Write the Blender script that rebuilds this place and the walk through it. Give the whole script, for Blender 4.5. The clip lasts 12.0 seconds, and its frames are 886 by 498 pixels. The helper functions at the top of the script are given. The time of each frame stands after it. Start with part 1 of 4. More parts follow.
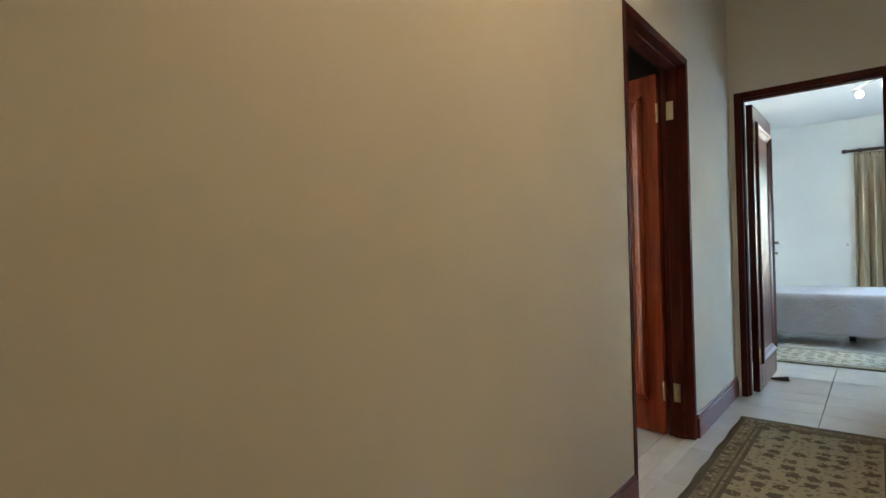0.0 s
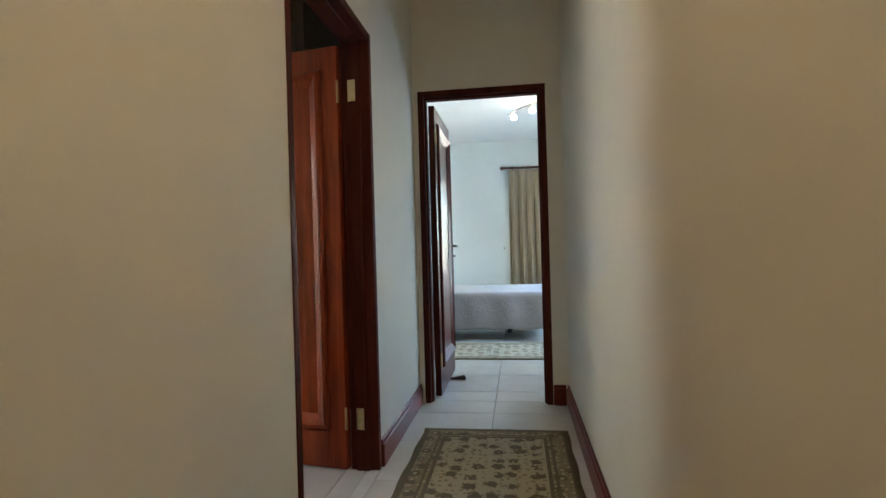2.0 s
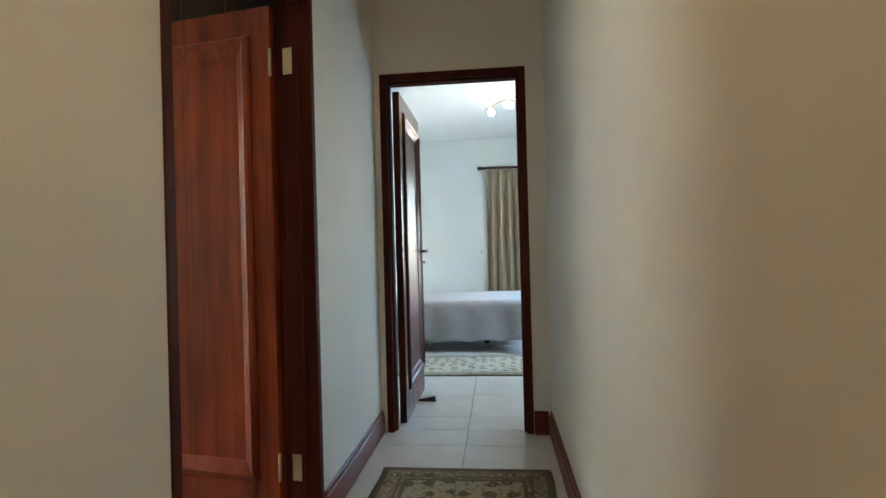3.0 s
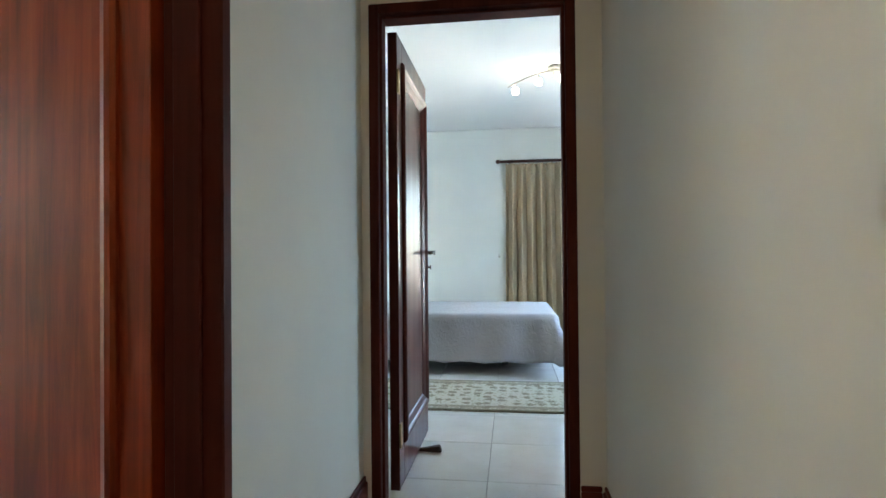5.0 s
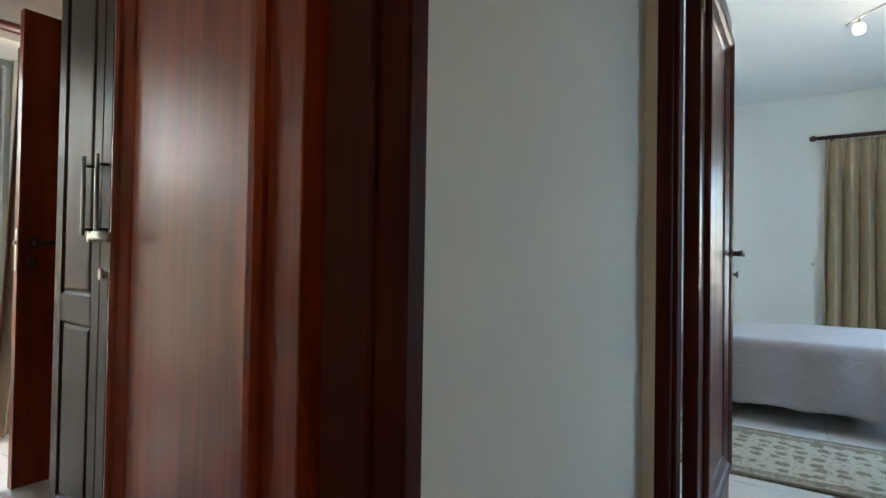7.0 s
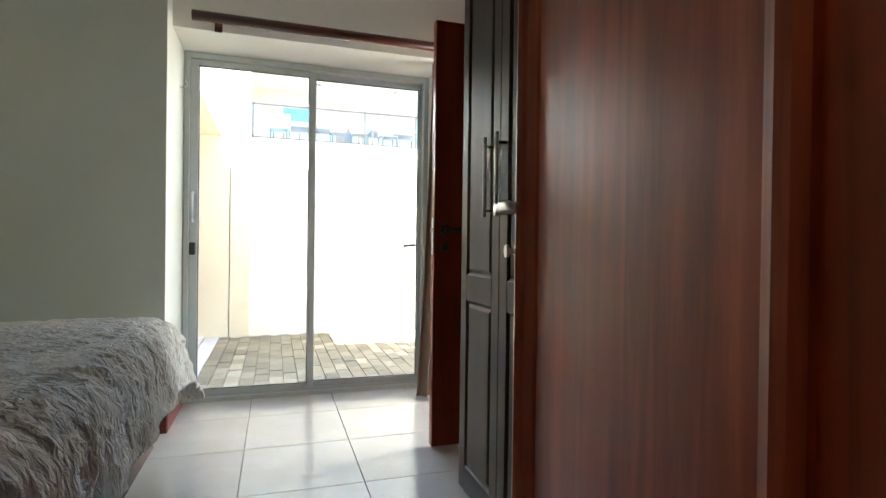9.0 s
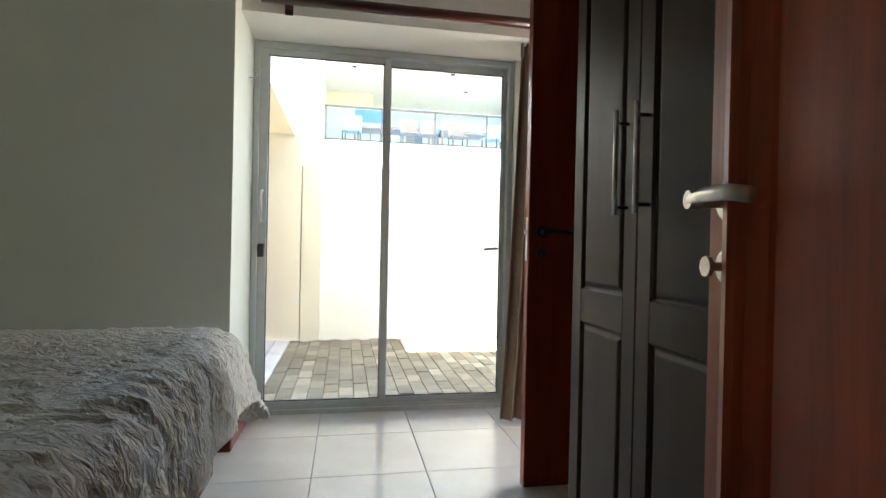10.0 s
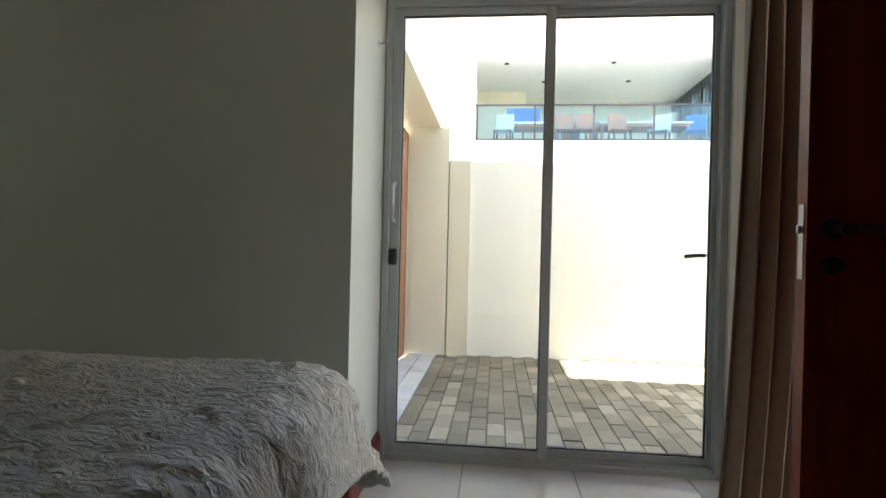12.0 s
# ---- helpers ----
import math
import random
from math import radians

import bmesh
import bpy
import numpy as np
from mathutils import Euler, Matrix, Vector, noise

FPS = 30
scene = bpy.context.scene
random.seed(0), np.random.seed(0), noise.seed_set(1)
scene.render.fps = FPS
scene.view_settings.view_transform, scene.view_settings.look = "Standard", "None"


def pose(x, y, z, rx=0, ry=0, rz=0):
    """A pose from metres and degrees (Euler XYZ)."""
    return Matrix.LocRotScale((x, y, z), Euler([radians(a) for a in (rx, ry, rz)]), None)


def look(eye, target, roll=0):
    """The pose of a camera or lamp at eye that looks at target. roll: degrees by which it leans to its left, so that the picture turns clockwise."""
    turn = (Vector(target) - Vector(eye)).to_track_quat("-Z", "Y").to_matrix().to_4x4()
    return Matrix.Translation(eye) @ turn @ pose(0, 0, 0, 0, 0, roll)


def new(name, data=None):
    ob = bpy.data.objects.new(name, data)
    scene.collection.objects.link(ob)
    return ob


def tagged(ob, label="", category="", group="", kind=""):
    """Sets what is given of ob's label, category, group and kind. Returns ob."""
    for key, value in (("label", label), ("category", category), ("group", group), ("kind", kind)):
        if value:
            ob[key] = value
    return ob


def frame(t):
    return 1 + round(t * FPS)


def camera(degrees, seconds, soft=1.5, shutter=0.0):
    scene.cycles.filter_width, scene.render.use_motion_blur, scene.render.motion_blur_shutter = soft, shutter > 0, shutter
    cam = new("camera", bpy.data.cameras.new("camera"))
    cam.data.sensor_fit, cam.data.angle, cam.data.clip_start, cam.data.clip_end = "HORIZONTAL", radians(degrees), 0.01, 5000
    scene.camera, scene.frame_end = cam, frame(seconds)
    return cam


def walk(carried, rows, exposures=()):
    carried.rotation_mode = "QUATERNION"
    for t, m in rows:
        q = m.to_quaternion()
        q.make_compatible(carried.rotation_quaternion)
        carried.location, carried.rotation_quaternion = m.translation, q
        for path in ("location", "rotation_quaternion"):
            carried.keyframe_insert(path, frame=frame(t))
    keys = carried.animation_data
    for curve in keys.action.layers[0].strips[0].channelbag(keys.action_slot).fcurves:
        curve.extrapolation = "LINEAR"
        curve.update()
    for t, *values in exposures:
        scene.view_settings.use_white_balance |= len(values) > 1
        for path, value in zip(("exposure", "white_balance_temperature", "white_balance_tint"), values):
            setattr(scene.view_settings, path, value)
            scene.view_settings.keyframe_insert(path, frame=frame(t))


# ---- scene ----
cam = camera(80.2, 12.0)
PATH = [
    (0, (0.308, 0.547, 1.047), (-0.966, 2.089, 1.06), -1.4),
    (0.5, (0.262, 0.701, 1.026), (-0.71, 2.45, 1.039), -1.6),
    (1, (0.261, 0.827, 1.025), (-0.428, 2.705, 1.032), -1.7),
    (1.5, (0.196, 0.987, 1.039), (-0.245, 2.938, 1.04), -1.7),
    (2, (0.2, 1.176, 1.038), (-0.081, 3.156, 1.037), -1.6),
    (2.5, (0.231, 1.4, 1.047), (0.001, 3.386, 1.05), -1.7),
    (3, (0.221, 1.635, 1.056), (0.017, 3.624, 1.063), -1.5),
    (5, (0.141, 2.529, 1.047), (-0.114, 4.512, 1.069), -0.5),
    (5.5, (0.115, 2.729, 1.039), (-0.251, 4.695, 1.062), -0.3),
    (6, (0.104, 2.896, 1.026), (-0.494, 4.804, 1.059), -0.2),
    (6.5, (0.050, 2.990, 1.013), (-0.822, 4.787, 1.060), 0.1),
    (7, (-0.106, 3.124, 1.025), (-1.233, 4.776, 1.058), 0.9),
    (7.5, (-0.225, 3.190, 1.018), (-1.616, 4.627, 1.028), 0.6),
    (7.7, (-0.268, 3.212, 1.018), (-1.763, 4.540, 1.026), 0.7),
    (9.3, (-0.536, 3.225, 0.981), (-2.471, 3.731, 0.969), 0.9),
    (9.5, (-0.619, 3.214, 0.987), (-2.565, 3.672, 0.977), 1.1),
    (10, (-0.826, 3.220, 0.994), (-2.792, 3.587, 0.983), 1.2),
    (10.5, (-1.052, 3.270, 0.990), (-3.028, 3.580, 0.982), 1.3),
    (11, (-1.272, 3.292, 0.990), (-3.258, 3.526, 0.982), 1.4),
    (11.5, (-1.484, 3.255, 0.997), (-3.482, 3.336, 0.988), 1.3),
    (12, (-1.552, 3.228, 0.999), (-3.542, 3.026, 0.990), 1.3),
]

EXPOSURES = [(0.0, 5.32), (1.0, 5.2), (2.0, 5.2), (3.0, 5.3), (5.0, 5.2), (6.0, 4.98), (7.0, 4.75), (7.7, 4.65), (9.5, 4.25), (10.5, 3.88), (11.5, 3.48), (12.0, 3.28)]
walk(cam, [(t, look(eye, target, roll)) for t, eye, target, roll in PATH], EXPOSURES)

# ---- world, sun and lamps ----
SUN_WAY = Vector((-0.01, -0.20, 1.0)).normalized()
world = bpy.data.worlds.new("world")
scene.world = world
world.use_nodes = True
wn = world.node_tree.nodes
sky = wn.new("ShaderNodeTexSky")
sky.sky_type = "NISHITA"
sky.sun_disc = False
sky.sun_elevation = math.asin(SUN_WAY.z)
sky.sun_rotation = math.atan2(SUN_WAY.x, SUN_WAY.y)
wn["Background"].inputs["Strength"].default_value = 0.15
world.node_tree.links.new(sky.outputs["Color"], wn["Background"].inputs["Color"])

sun_data = bpy.data.lights.new("sun", "SUN")
sun_data.energy = 5.0
sun_data.angle = radians(0.5)
sun_data.color = (1.0, 0.95, 0.87)
sun = new("sun", sun_data)
sun.matrix_world = look(SUN_WAY * 30, (0, 0, 0))


# ---- materials ----
def material(name, rough=0.6, metal=0.0, spec=0.5):
    m = bpy.data.materials.new(name)
    m.use_nodes = True
    b = m.node_tree.nodes["Principled BSDF"]
    b.inputs["Roughness"].default_value = rough
    b.inputs["Metallic"].default_value = metal
    b.inputs["Specular IOR Level"].default_value = spec
    return m, m.node_tree, b


def coords(nt, scale=(1, 1, 1), kind="Object"):
    tc = nt.nodes.new("ShaderNodeTexCoord")
    mp = nt.nodes.new("ShaderNodeMapping")
    mp.inputs["Scale"].default_value = scale
    nt.links.new(tc.outputs[kind], mp.inputs["Vector"])
    return mp.outputs["Vector"]


def noise_node(nt, vec, scale, detail=4.0, rough=0.55, distort=0.0):
    n = nt.nodes.new("ShaderNodeTexNoise")
    n.inputs["Scale"].default_value = scale
    n.inputs["Detail"].default_value = detail
    n.inputs["Roughness"].default_value = rough
    n.inputs["Distortion"].default_value = distort
    if vec is not None:
        nt.links.new(vec, n.inputs["Vector"])
    return n.outputs["Fac"]


def ramp(nt, fac, stops):
    r = nt.nodes.new("ShaderNodeValToRGB")
    e = r.color_ramp.elements
    while len(e) < len(stops):
        e.new(0.5)
    for k, (p, c) in enumerate(stops):
        e[k].position = p
        e[k].color = (*c, 1)
    nt.links.new(fac, r.inputs["Fac"])
    return r.outputs["Color"]


def mix(nt, a, b, fac, mode="MIX"):
    n = nt.nodes.new("ShaderNodeMix")
    n.data_type = "RGBA"
    n.blend_type = mode
    for sock, val in ((n.inputs[6], a), (n.inputs[7], b), (n.inputs[0], fac)):
        if isinstance(val, tuple):
            sock.default_value = (*val, 1)
        elif isinstance(val, (int, float)):
            sock.default_value = val
        else:
            nt.links.new(val, sock)
    return n.outputs[2]


def calc(nt, op, a, b=0.0):
    n = nt.nodes.new("ShaderNodeMath")
    n.operation = op
    for sock, val in ((n.inputs[0], a), (n.inputs[1], b)):
        if isinstance(val, (int, float)):
            sock.default_value = val
        else:
            nt.links.new(val, sock)
    return n.outputs[0]


def bump(nt, bsdf, height, strength=0.2, dist=0.002):
    n = nt.nodes.new("ShaderNodeBump")
    n.inputs["Strength"].default_value = strength
    n.inputs["Distance"].default_value = dist
    nt.links.new(height, n.inputs["Height"])
    nt.links.new(n.outputs["Normal"], bsdf.inputs["Normal"])


def plaster(name, col, var=0.04, rough=0.75, relief=0.12):
    m, nt, b = material(name, rough, spec=0.3)
    v = coords(nt)
    big = noise_node(nt, v, 1.3, 5.0)
    fine = noise_node(nt, v, 55.0, 3.0)
    lo = tuple(c * (1 - var) for c in col)
    hi = tuple(min(1, c * (1 + var)) for c in col)
    nt.links.new(ramp(nt, big, [(0.3, lo), (0.7, hi)]), b.inputs["Base Color"])
    bump(nt, b, calc(nt, "ADD", fine, calc(nt, "MULTIPLY", noise_node(nt, v, 9.0, 3.0), 1.5)), relief, 0.0015)
    return m


def wood(name, dark, mid, light, rough=0.28, along="z", coat=0.15, spec=0.5, coat_rough=0.12, streak=0.0):
    m, nt, b = material(name, rough, spec=spec)
    sc = {"z": (1, 1, 0.06), "x": (0.06, 1, 1), "y": (1, 0.06, 1)}[along]
    v = coords(nt, sc)
    wide = noise_node(nt, v, 9.0, 5.0, 0.6, 0.6)
    fine = noise_node(nt, v, 90.0, 4.0, 0.65, 1.0)
    f = calc(nt, "ADD", calc(nt, "MULTIPLY", wide, 0.88), calc(nt, "MULTIPLY", fine, 0.15))
    col = ramp(nt, f, [(0.28, dark), (0.52, mid), (0.78, light)])
    b.inputs["Coat Weight"].default_value = coat
    if streak:
        thin = {"z": (1, 1, 0.035), "x": (0.035, 1, 1), "y": (1, 0.035, 1)}[along]
        vein = noise_node(nt, coords(nt, thin), 17.0, 6.0, 0.7, 1.5)
        blot = noise_node(nt, coords(nt, tuple(0.25 if k < 1 else 1 for k in thin)), 7.0, 5.0, 0.6, 0.8)
        worn = calc(nt, "MULTIPLY", calc(nt, "ADD", vein, calc(nt, "MULTIPLY", blot, 0.8)), 0.56)
        mask = ramp(nt, worn, [(0.40, (1 - streak,) * 3), (0.58, (1, 1, 1))])
        col = mix(nt, col, mask, 1.0, "MULTIPLY")
        bw = nt.nodes.new("ShaderNodeRGBToBW")
        nt.links.new(mask, bw.inputs[0])
        nt.links.new(calc(nt, "MULTIPLY", bw.outputs[0], coat), b.inputs["Coat Weight"])
        b.inputs["Specular Tint"].default_value = (1.0, 0.84, 0.64, 1)
    nt.links.new(col, b.inputs["Base Color"])
    b.inputs["Coat Roughness"].default_value = coat_rough
    rr = calc(nt, "ADD", calc(nt, "MULTIPLY", noise_node(nt, v, 14.0, 4.0), 0.16), rough - 0.07)
    nt.links.new(rr, b.inputs["Roughness"])
    bump(nt, b, fine, 0.04, 0.0006)
    return m


def plain(name, col, rough=0.5, metal=0.0, var=0.08, scale=14.0, relief=0.05):
    m, nt, b = material(name, rough, metal)
    f = noise_node(nt, coords(nt), scale, 4.0)
    lo = tuple(c * (1 - var) for c in col)
    hi = tuple(min(1, c * (1 + var)) for c in col)
    nt.links.new(ramp(nt, f, [(0.3, lo), (0.7, hi)]), b.inputs["Base Color"])
    if relief:
        bump(nt, b, noise_node(nt, coords(nt), scale * 12, 3.0), relief, 0.001)
    return m


def glass_material(name, tint=(1, 1, 1)):
    m = bpy.data.materials.new(name)
    m.use_nodes = True
    nt = m.node_tree
    nt.nodes.clear()
    out = nt.nodes.new("ShaderNodeOutputMaterial")
    tr = nt.nodes.new("ShaderNodeBsdfTransparent")
    tr.inputs["Color"].default_value = (*tint, 1)
    gl = nt.nodes.new("ShaderNodeBsdfGlossy")
    gl.inputs["Roughness"].default_value = 0.02
    fr = nt.nodes.new("ShaderNodeFresnel")
    fr.inputs["IOR"].default_value = 1.45
    ms = nt.nodes.new("ShaderNodeMixShader")
    nt.links.new(fr.outputs[0], ms.inputs[0])
    nt.links.new(tr.outputs[0], ms.inputs[1])
    nt.links.new(gl.outputs[0], ms.inputs[2])
    nt.links.new(ms.outputs[0], out.inputs["Surface"])
    return m


def glow(name, col, strength):
    m, nt, b = material(name, 0.4)
    b.inputs["Base Color"].default_value = (*col, 1)
    b.inputs["Emission Color"].default_value = (*col, 1)
    b.inputs["Emission Strength"].default_value = strength
    return m


def tile_material():
    m, nt, b = material("glazed_floor_tile", 0.2)
    v = coords(nt)
    oi = nt.nodes.new("ShaderNodeObjectInfo")
    off = nt.nodes.new("ShaderNodeVectorMath")
    off.operation = "MULTIPLY_ADD"
    comb = nt.nodes.new("ShaderNodeCombineXYZ")
    nt.links.new(oi.outputs["Random"], comb.inputs[0])
    nt.links.new(oi.outputs["Random"], comb.inputs[1])
    nt.links.new(comb.outputs[0], off.inputs[0])
    off.inputs[1].default_value = (37, 53, 11)
    nt.links.new(v, off.inputs[2])
    cloud = noise_node(nt, off.outputs[0], 5.0, 6.0, 0.6)
    speck = noise_node(nt, off.outputs[0], 70.0, 4.0)
    base = ramp(nt, cloud, [(0.3, (0.72, 0.69, 0.63)), (0.7, (0.80, 0.78, 0.73))])
    tone = ramp(nt, oi.outputs["Random"], [(0.0, (0.93, 0.93, 0.93)), (1.0, (1.0, 1.0, 1.0))])
    col = mix(nt, base, tone, 1.0, "MULTIPLY")
    nt.links.new(mix(nt, col, (0.45, 0.42, 0.36), calc(nt, "MULTIPLY", calc(nt, "GREATER_THAN", speck, 0.66), 0.3)), b.inputs["Base Color"])
    nt.links.new(calc(nt, "ADD", calc(nt, "MULTIPLY", cloud, 0.16), 0.08), b.inputs["Roughness"])
    bump(nt, b, noise_node(nt, off.outputs[0], 18.0, 3.0), 0.04, 0.001)
    return m


def quilt_material(name, col, deep=0.9):
    m, nt, b = material(name, 0.9, spec=0.2)
    v = coords(nt)
    a = noise_node(nt, v, 3.0, 4.0)
    lo = tuple(c * 0.9 for c in col)
    nt.links.new(ramp(nt, a, [(0.3, lo), (0.7, col)]), b.inputs["Base Color"])
    b.inputs["Sheen Weight"].default_value = 0.25
    w = nt.nodes.new("ShaderNodeTexNoise")
    w.inputs["Scale"].default_value = 24.0
    w.inputs["Detail"].default_value = 3.0
    w.inputs["Distortion"].default_value = 1.6
    nt.links.new(coords(nt, (0.9, 1.8, 0.7)), w.inputs["Vector"])
    weave = noise_node(nt, v, 260.0, 2.0)
    bump(nt, b, calc(nt, "ADD", calc(nt, "MULTIPLY", w.outputs["Fac"], 1.0), calc(nt, "MULTIPLY", weave, 0.04)), deep, 0.02)
    return m


def rug_material(name, field, motif, dark, half_x, half_y, border):
    """Woven rug: a flowered field inside banded borders, in the rug's own metres."""
    m, nt, b = material(name, 0.95, spec=0.1)
    v = coords(nt)
    sep = nt.nodes.new("ShaderNodeSeparateXYZ")
    nt.links.new(v, sep.inputs[0])
    dx = calc(nt, "SUBTRACT", half_x, calc(nt, "ABSOLUTE", sep.outputs[0]))
    dy = calc(nt, "SUBTRACT", half_y, calc(nt, "ABSOLUTE", sep.outputs[1]))
    edge = calc(nt, "MINIMUM", dx, dy)
    vor = nt.nodes.new("ShaderNodeTexVoronoi")
    vor.inputs["Scale"].default_value = 11.0
    vor.inputs["Randomness"].default_value = 0.5
    nt.links.new(v, vor.inputs["Vector"])
    vor2 = nt.nodes.new("ShaderNodeTexVoronoi")
    vor2.inputs["Scale"].default_value = 26.0
    vor2.inputs["Randomness"].default_value = 0.6
    nt.links.new(v, vor2.inputs["Vector"])
    wob = noise_node(nt, v, 60.0, 3.0)
    flower = calc(nt, "LESS_THAN", calc(nt, "ADD", vor.outputs["Distance"], calc(nt, "MULTIPLY", wob, 0.7)), 0.68)
    heart = calc(nt, "LESS_THAN", vor.outputs["Distance"], 0.06)
    leafy = calc(nt, "LESS_THAN", calc(nt, "ADD", vor2.outputs["Distance"], calc(nt, "MULTIPLY", wob, 0.4)), 0.46)
    inner = mix(nt, mix(nt, mix(nt, field, motif, leafy), dark, flower), field, heart)
    band = mix(nt, motif, dark, flower)
    in_border = calc(nt, "LESS_THAN", edge, border)
    col = mix(nt, inner, mix(nt, band, field, leafy), in_border)
    for at, wide in ((0.012, 0.012), (border * 0.22, 0.006), (border * 0.78, 0.006), (border, 0.009)):
        line = calc(nt, "LESS_THAN", calc(nt, "ABSOLUTE", calc(nt, "SUBTRACT", edge, at)), wide)
        col = mix(nt, col, dark, line)
    worn = noise_node(nt, v, 4.0, 4.0)
    col = mix(nt, col, field, calc(nt, "MULTIPLY", worn, 0.28))
    nt.links.new(col, b.inputs["Base Color"])
    bump(nt, b, noise_node(nt, v, 320.0, 2.0), 0.5, 0.003)
    return m


def paver_material():
    m, nt, b = material("clay_paver", 0.9, spec=0.2)
    oi = nt.nodes.new("ShaderNodeObjectInfo")
    base = ramp(nt, oi.outputs["Random"], [(0.0, (0.150, 0.125, 0.080)), (0.55, (0.215, 0.182, 0.120)), (0.85, (0.27, 0.232, 0.16)), (1.0, (0.33, 0.285, 0.20))])
    v = coords(nt)
    n = noise_node(nt, v, 25.0, 5.0)
    nt.links.new(mix(nt, base, ramp(nt, n, [(0.3, (0.75, 0.75, 0.75)), (0.7, (1.1, 1.1, 1.1))]), 1.0, "MULTIPLY"), b.inputs["Base Color"])
    bump(nt, b, noise_node(nt, v, 90.0, 4.0), 0.4, 0.003)
    return m


WALL = plaster("cream_wall_paint", (0.83, 0.81, 0.735))
# WALL made darker and greener: the wall's dim light put into its colour.
WALL_SHADED = plaster("shaded_olive_cream_wall_paint", (0.72, 0.735, 0.635))
WALL_2 = plaster("white_wall_paint", (0.80, 0.81, 0.77))
CEIL = plaster("ceiling_paint", (0.86, 0.86, 0.84), 0.02)
WHITE_OUT = plaster("exterior_white_render", (0.78, 0.76, 0.68), 0.04, 0.85, 0.3)
CREAM_OUT = plaster("exterior_cream_render", (0.70, 0.65, 0.51), 0.05, 0.85, 0.3)
FRAME_WOOD = wood("dark_mahogany_frame", (0.045, 0.009, 0.006), (0.085, 0.017, 0.011), (0.12, 0.027, 0.016), 0.6, "z", 0.0, 0.12)
DOOR_WOOD = wood("red_mahogany_door", (0.23, 0.026, 0.007), (0.38, 0.050, 0.012), (0.49, 0.092, 0.026), 0.42, "z", 0.10, 0.42, 0.24, 0.5)
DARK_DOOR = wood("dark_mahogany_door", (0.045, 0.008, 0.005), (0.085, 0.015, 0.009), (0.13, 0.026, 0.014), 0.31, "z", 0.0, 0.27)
BATH_DOOR = wood("deep_red_mahogany_door", (0.19, 0.022, 0.007), (0.30, 0.038, 0.011), (0.38, 0.060, 0.019), 0.36, "z", 0.15, 0.4, 0.2, 0.25)
SKIRT_WOOD_X = wood("skirting_wood_x", (0.085, 0.014, 0.008), (0.15, 0.024, 0.012), (0.20, 0.037, 0.018), 0.42, "x", 0.0, 0.3)
SKIRT_WOOD_Y = wood("skirting_wood_y", (0.085, 0.014, 0.008), (0.15, 0.024, 0.012), (0.20, 0.037, 0.018), 0.42, "y", 0.0, 0.3)
ROD_WOOD = wood("curtain_pole_wood", (0.035, 0.010, 0.007), (0.08, 0.02, 0.012), (0.12, 0.03, 0.018), 0.3, "x")
WARD = wood("dark_brown_cabinet_lacquer", (0.032, 0.017, 0.010), (0.046, 0.025, 0.015), (0.060, 0.034, 0.021), 0.36, "z", 0.0, 0.22)
ENTRY_WOOD = wood("entry_door_wood", (0.16, 0.06, 0.025), (0.26, 0.10, 0.04), (0.34, 0.15, 0.07), 0.5, "z", 0.0)
TILE = tile_material()
GROUT = plain("cement_grout", (0.46, 0.43, 0.38), 0.9)
ALU = plain("grey_powder_coated_aluminium", (0.52, 0.56, 0.55), 0.45, 0.15, 0.04, 20)
STEEL = plain("brushed_steel", (0.55, 0.54, 0.52), 0.28, 1.0, 0.05, 40)
BRONZE = plain("dark_bronze_metal", (0.10, 0.08, 0.065), 0.35, 0.9, 0.1, 40)
NICKEL = plain("satin_nickel", (0.50, 0.47, 0.42), 0.32, 1.0, 0.05, 40)
WHITE_METAL = plain("white_coated_metal", (0.75, 0.76, 0.76), 0.35)
BRASS = plain("aged_brass", (0.60, 0.46, 0.26), 0.35, 1.0, 0.1, 40)
BLACK = plain("black_plastic", (0.02, 0.02, 0.02), 0.45)
GASKET = plain("dark_rubber_gasket", (0.03, 0.03, 0.03), 0.7)
GLASS = glass_material("clear_glass", (0.97, 0.985, 0.98))
RAIL_GLASS = glass_material("green_tinted_glass", (0.84, 0.92, 0.91))
QUILT_1 = quilt_material("grey_crinkled_quilt", (0.70, 0.66, 0.58))
QUILT_2 = quilt_material("mauve_grey_bedspread", (0.37, 0.335, 0.335), 0.35)
BASE_FABRIC = plain("taupe_bed_base_fabric", (0.22, 0.17, 0.15), 0.95, 0, 0.12, 60, 0.4)
MATTRESS = plain("mattress_ticking", (0.5, 0.48, 0.45), 0.95)
CURTAIN_1 = plain("brown_curtain_cloth", (0.24, 0.18, 0.125), 0.9, 0, 0.10, 30, 0.3)
CURTAIN_2 = plain("tan_curtain_cloth", (0.47, 0.36, 0.235), 0.9, 0, 0.05, 30, 0.3)
RUG_1 = rug_material("green_beige_runner", (0.44, 0.375, 0.245), (0.25, 0.20, 0.12), (0.12, 0.092, 0.058), 0.40, 1.0, 0.13)
RUG_2 = rug_material("pale_floral_rug", (0.50, 0.46, 0.36), (0.33, 0.29, 0.21), (0.20, 0.165, 0.11), 1.05, 0.415, 0.10)
SHADE_GLASS = glow("lit_frosted_glass", (1.0, 0.90, 0.72), 0.75)
HALL_GLASS = glow("warm_lit_glass_dome", (1.0, 0.71, 0.42), 0.84)
PAVER = paver_material()
SAND = plain("jointing_sand", (0.15, 0.13, 0.095), 0.95, 0, 0.2, 30, 0.4)
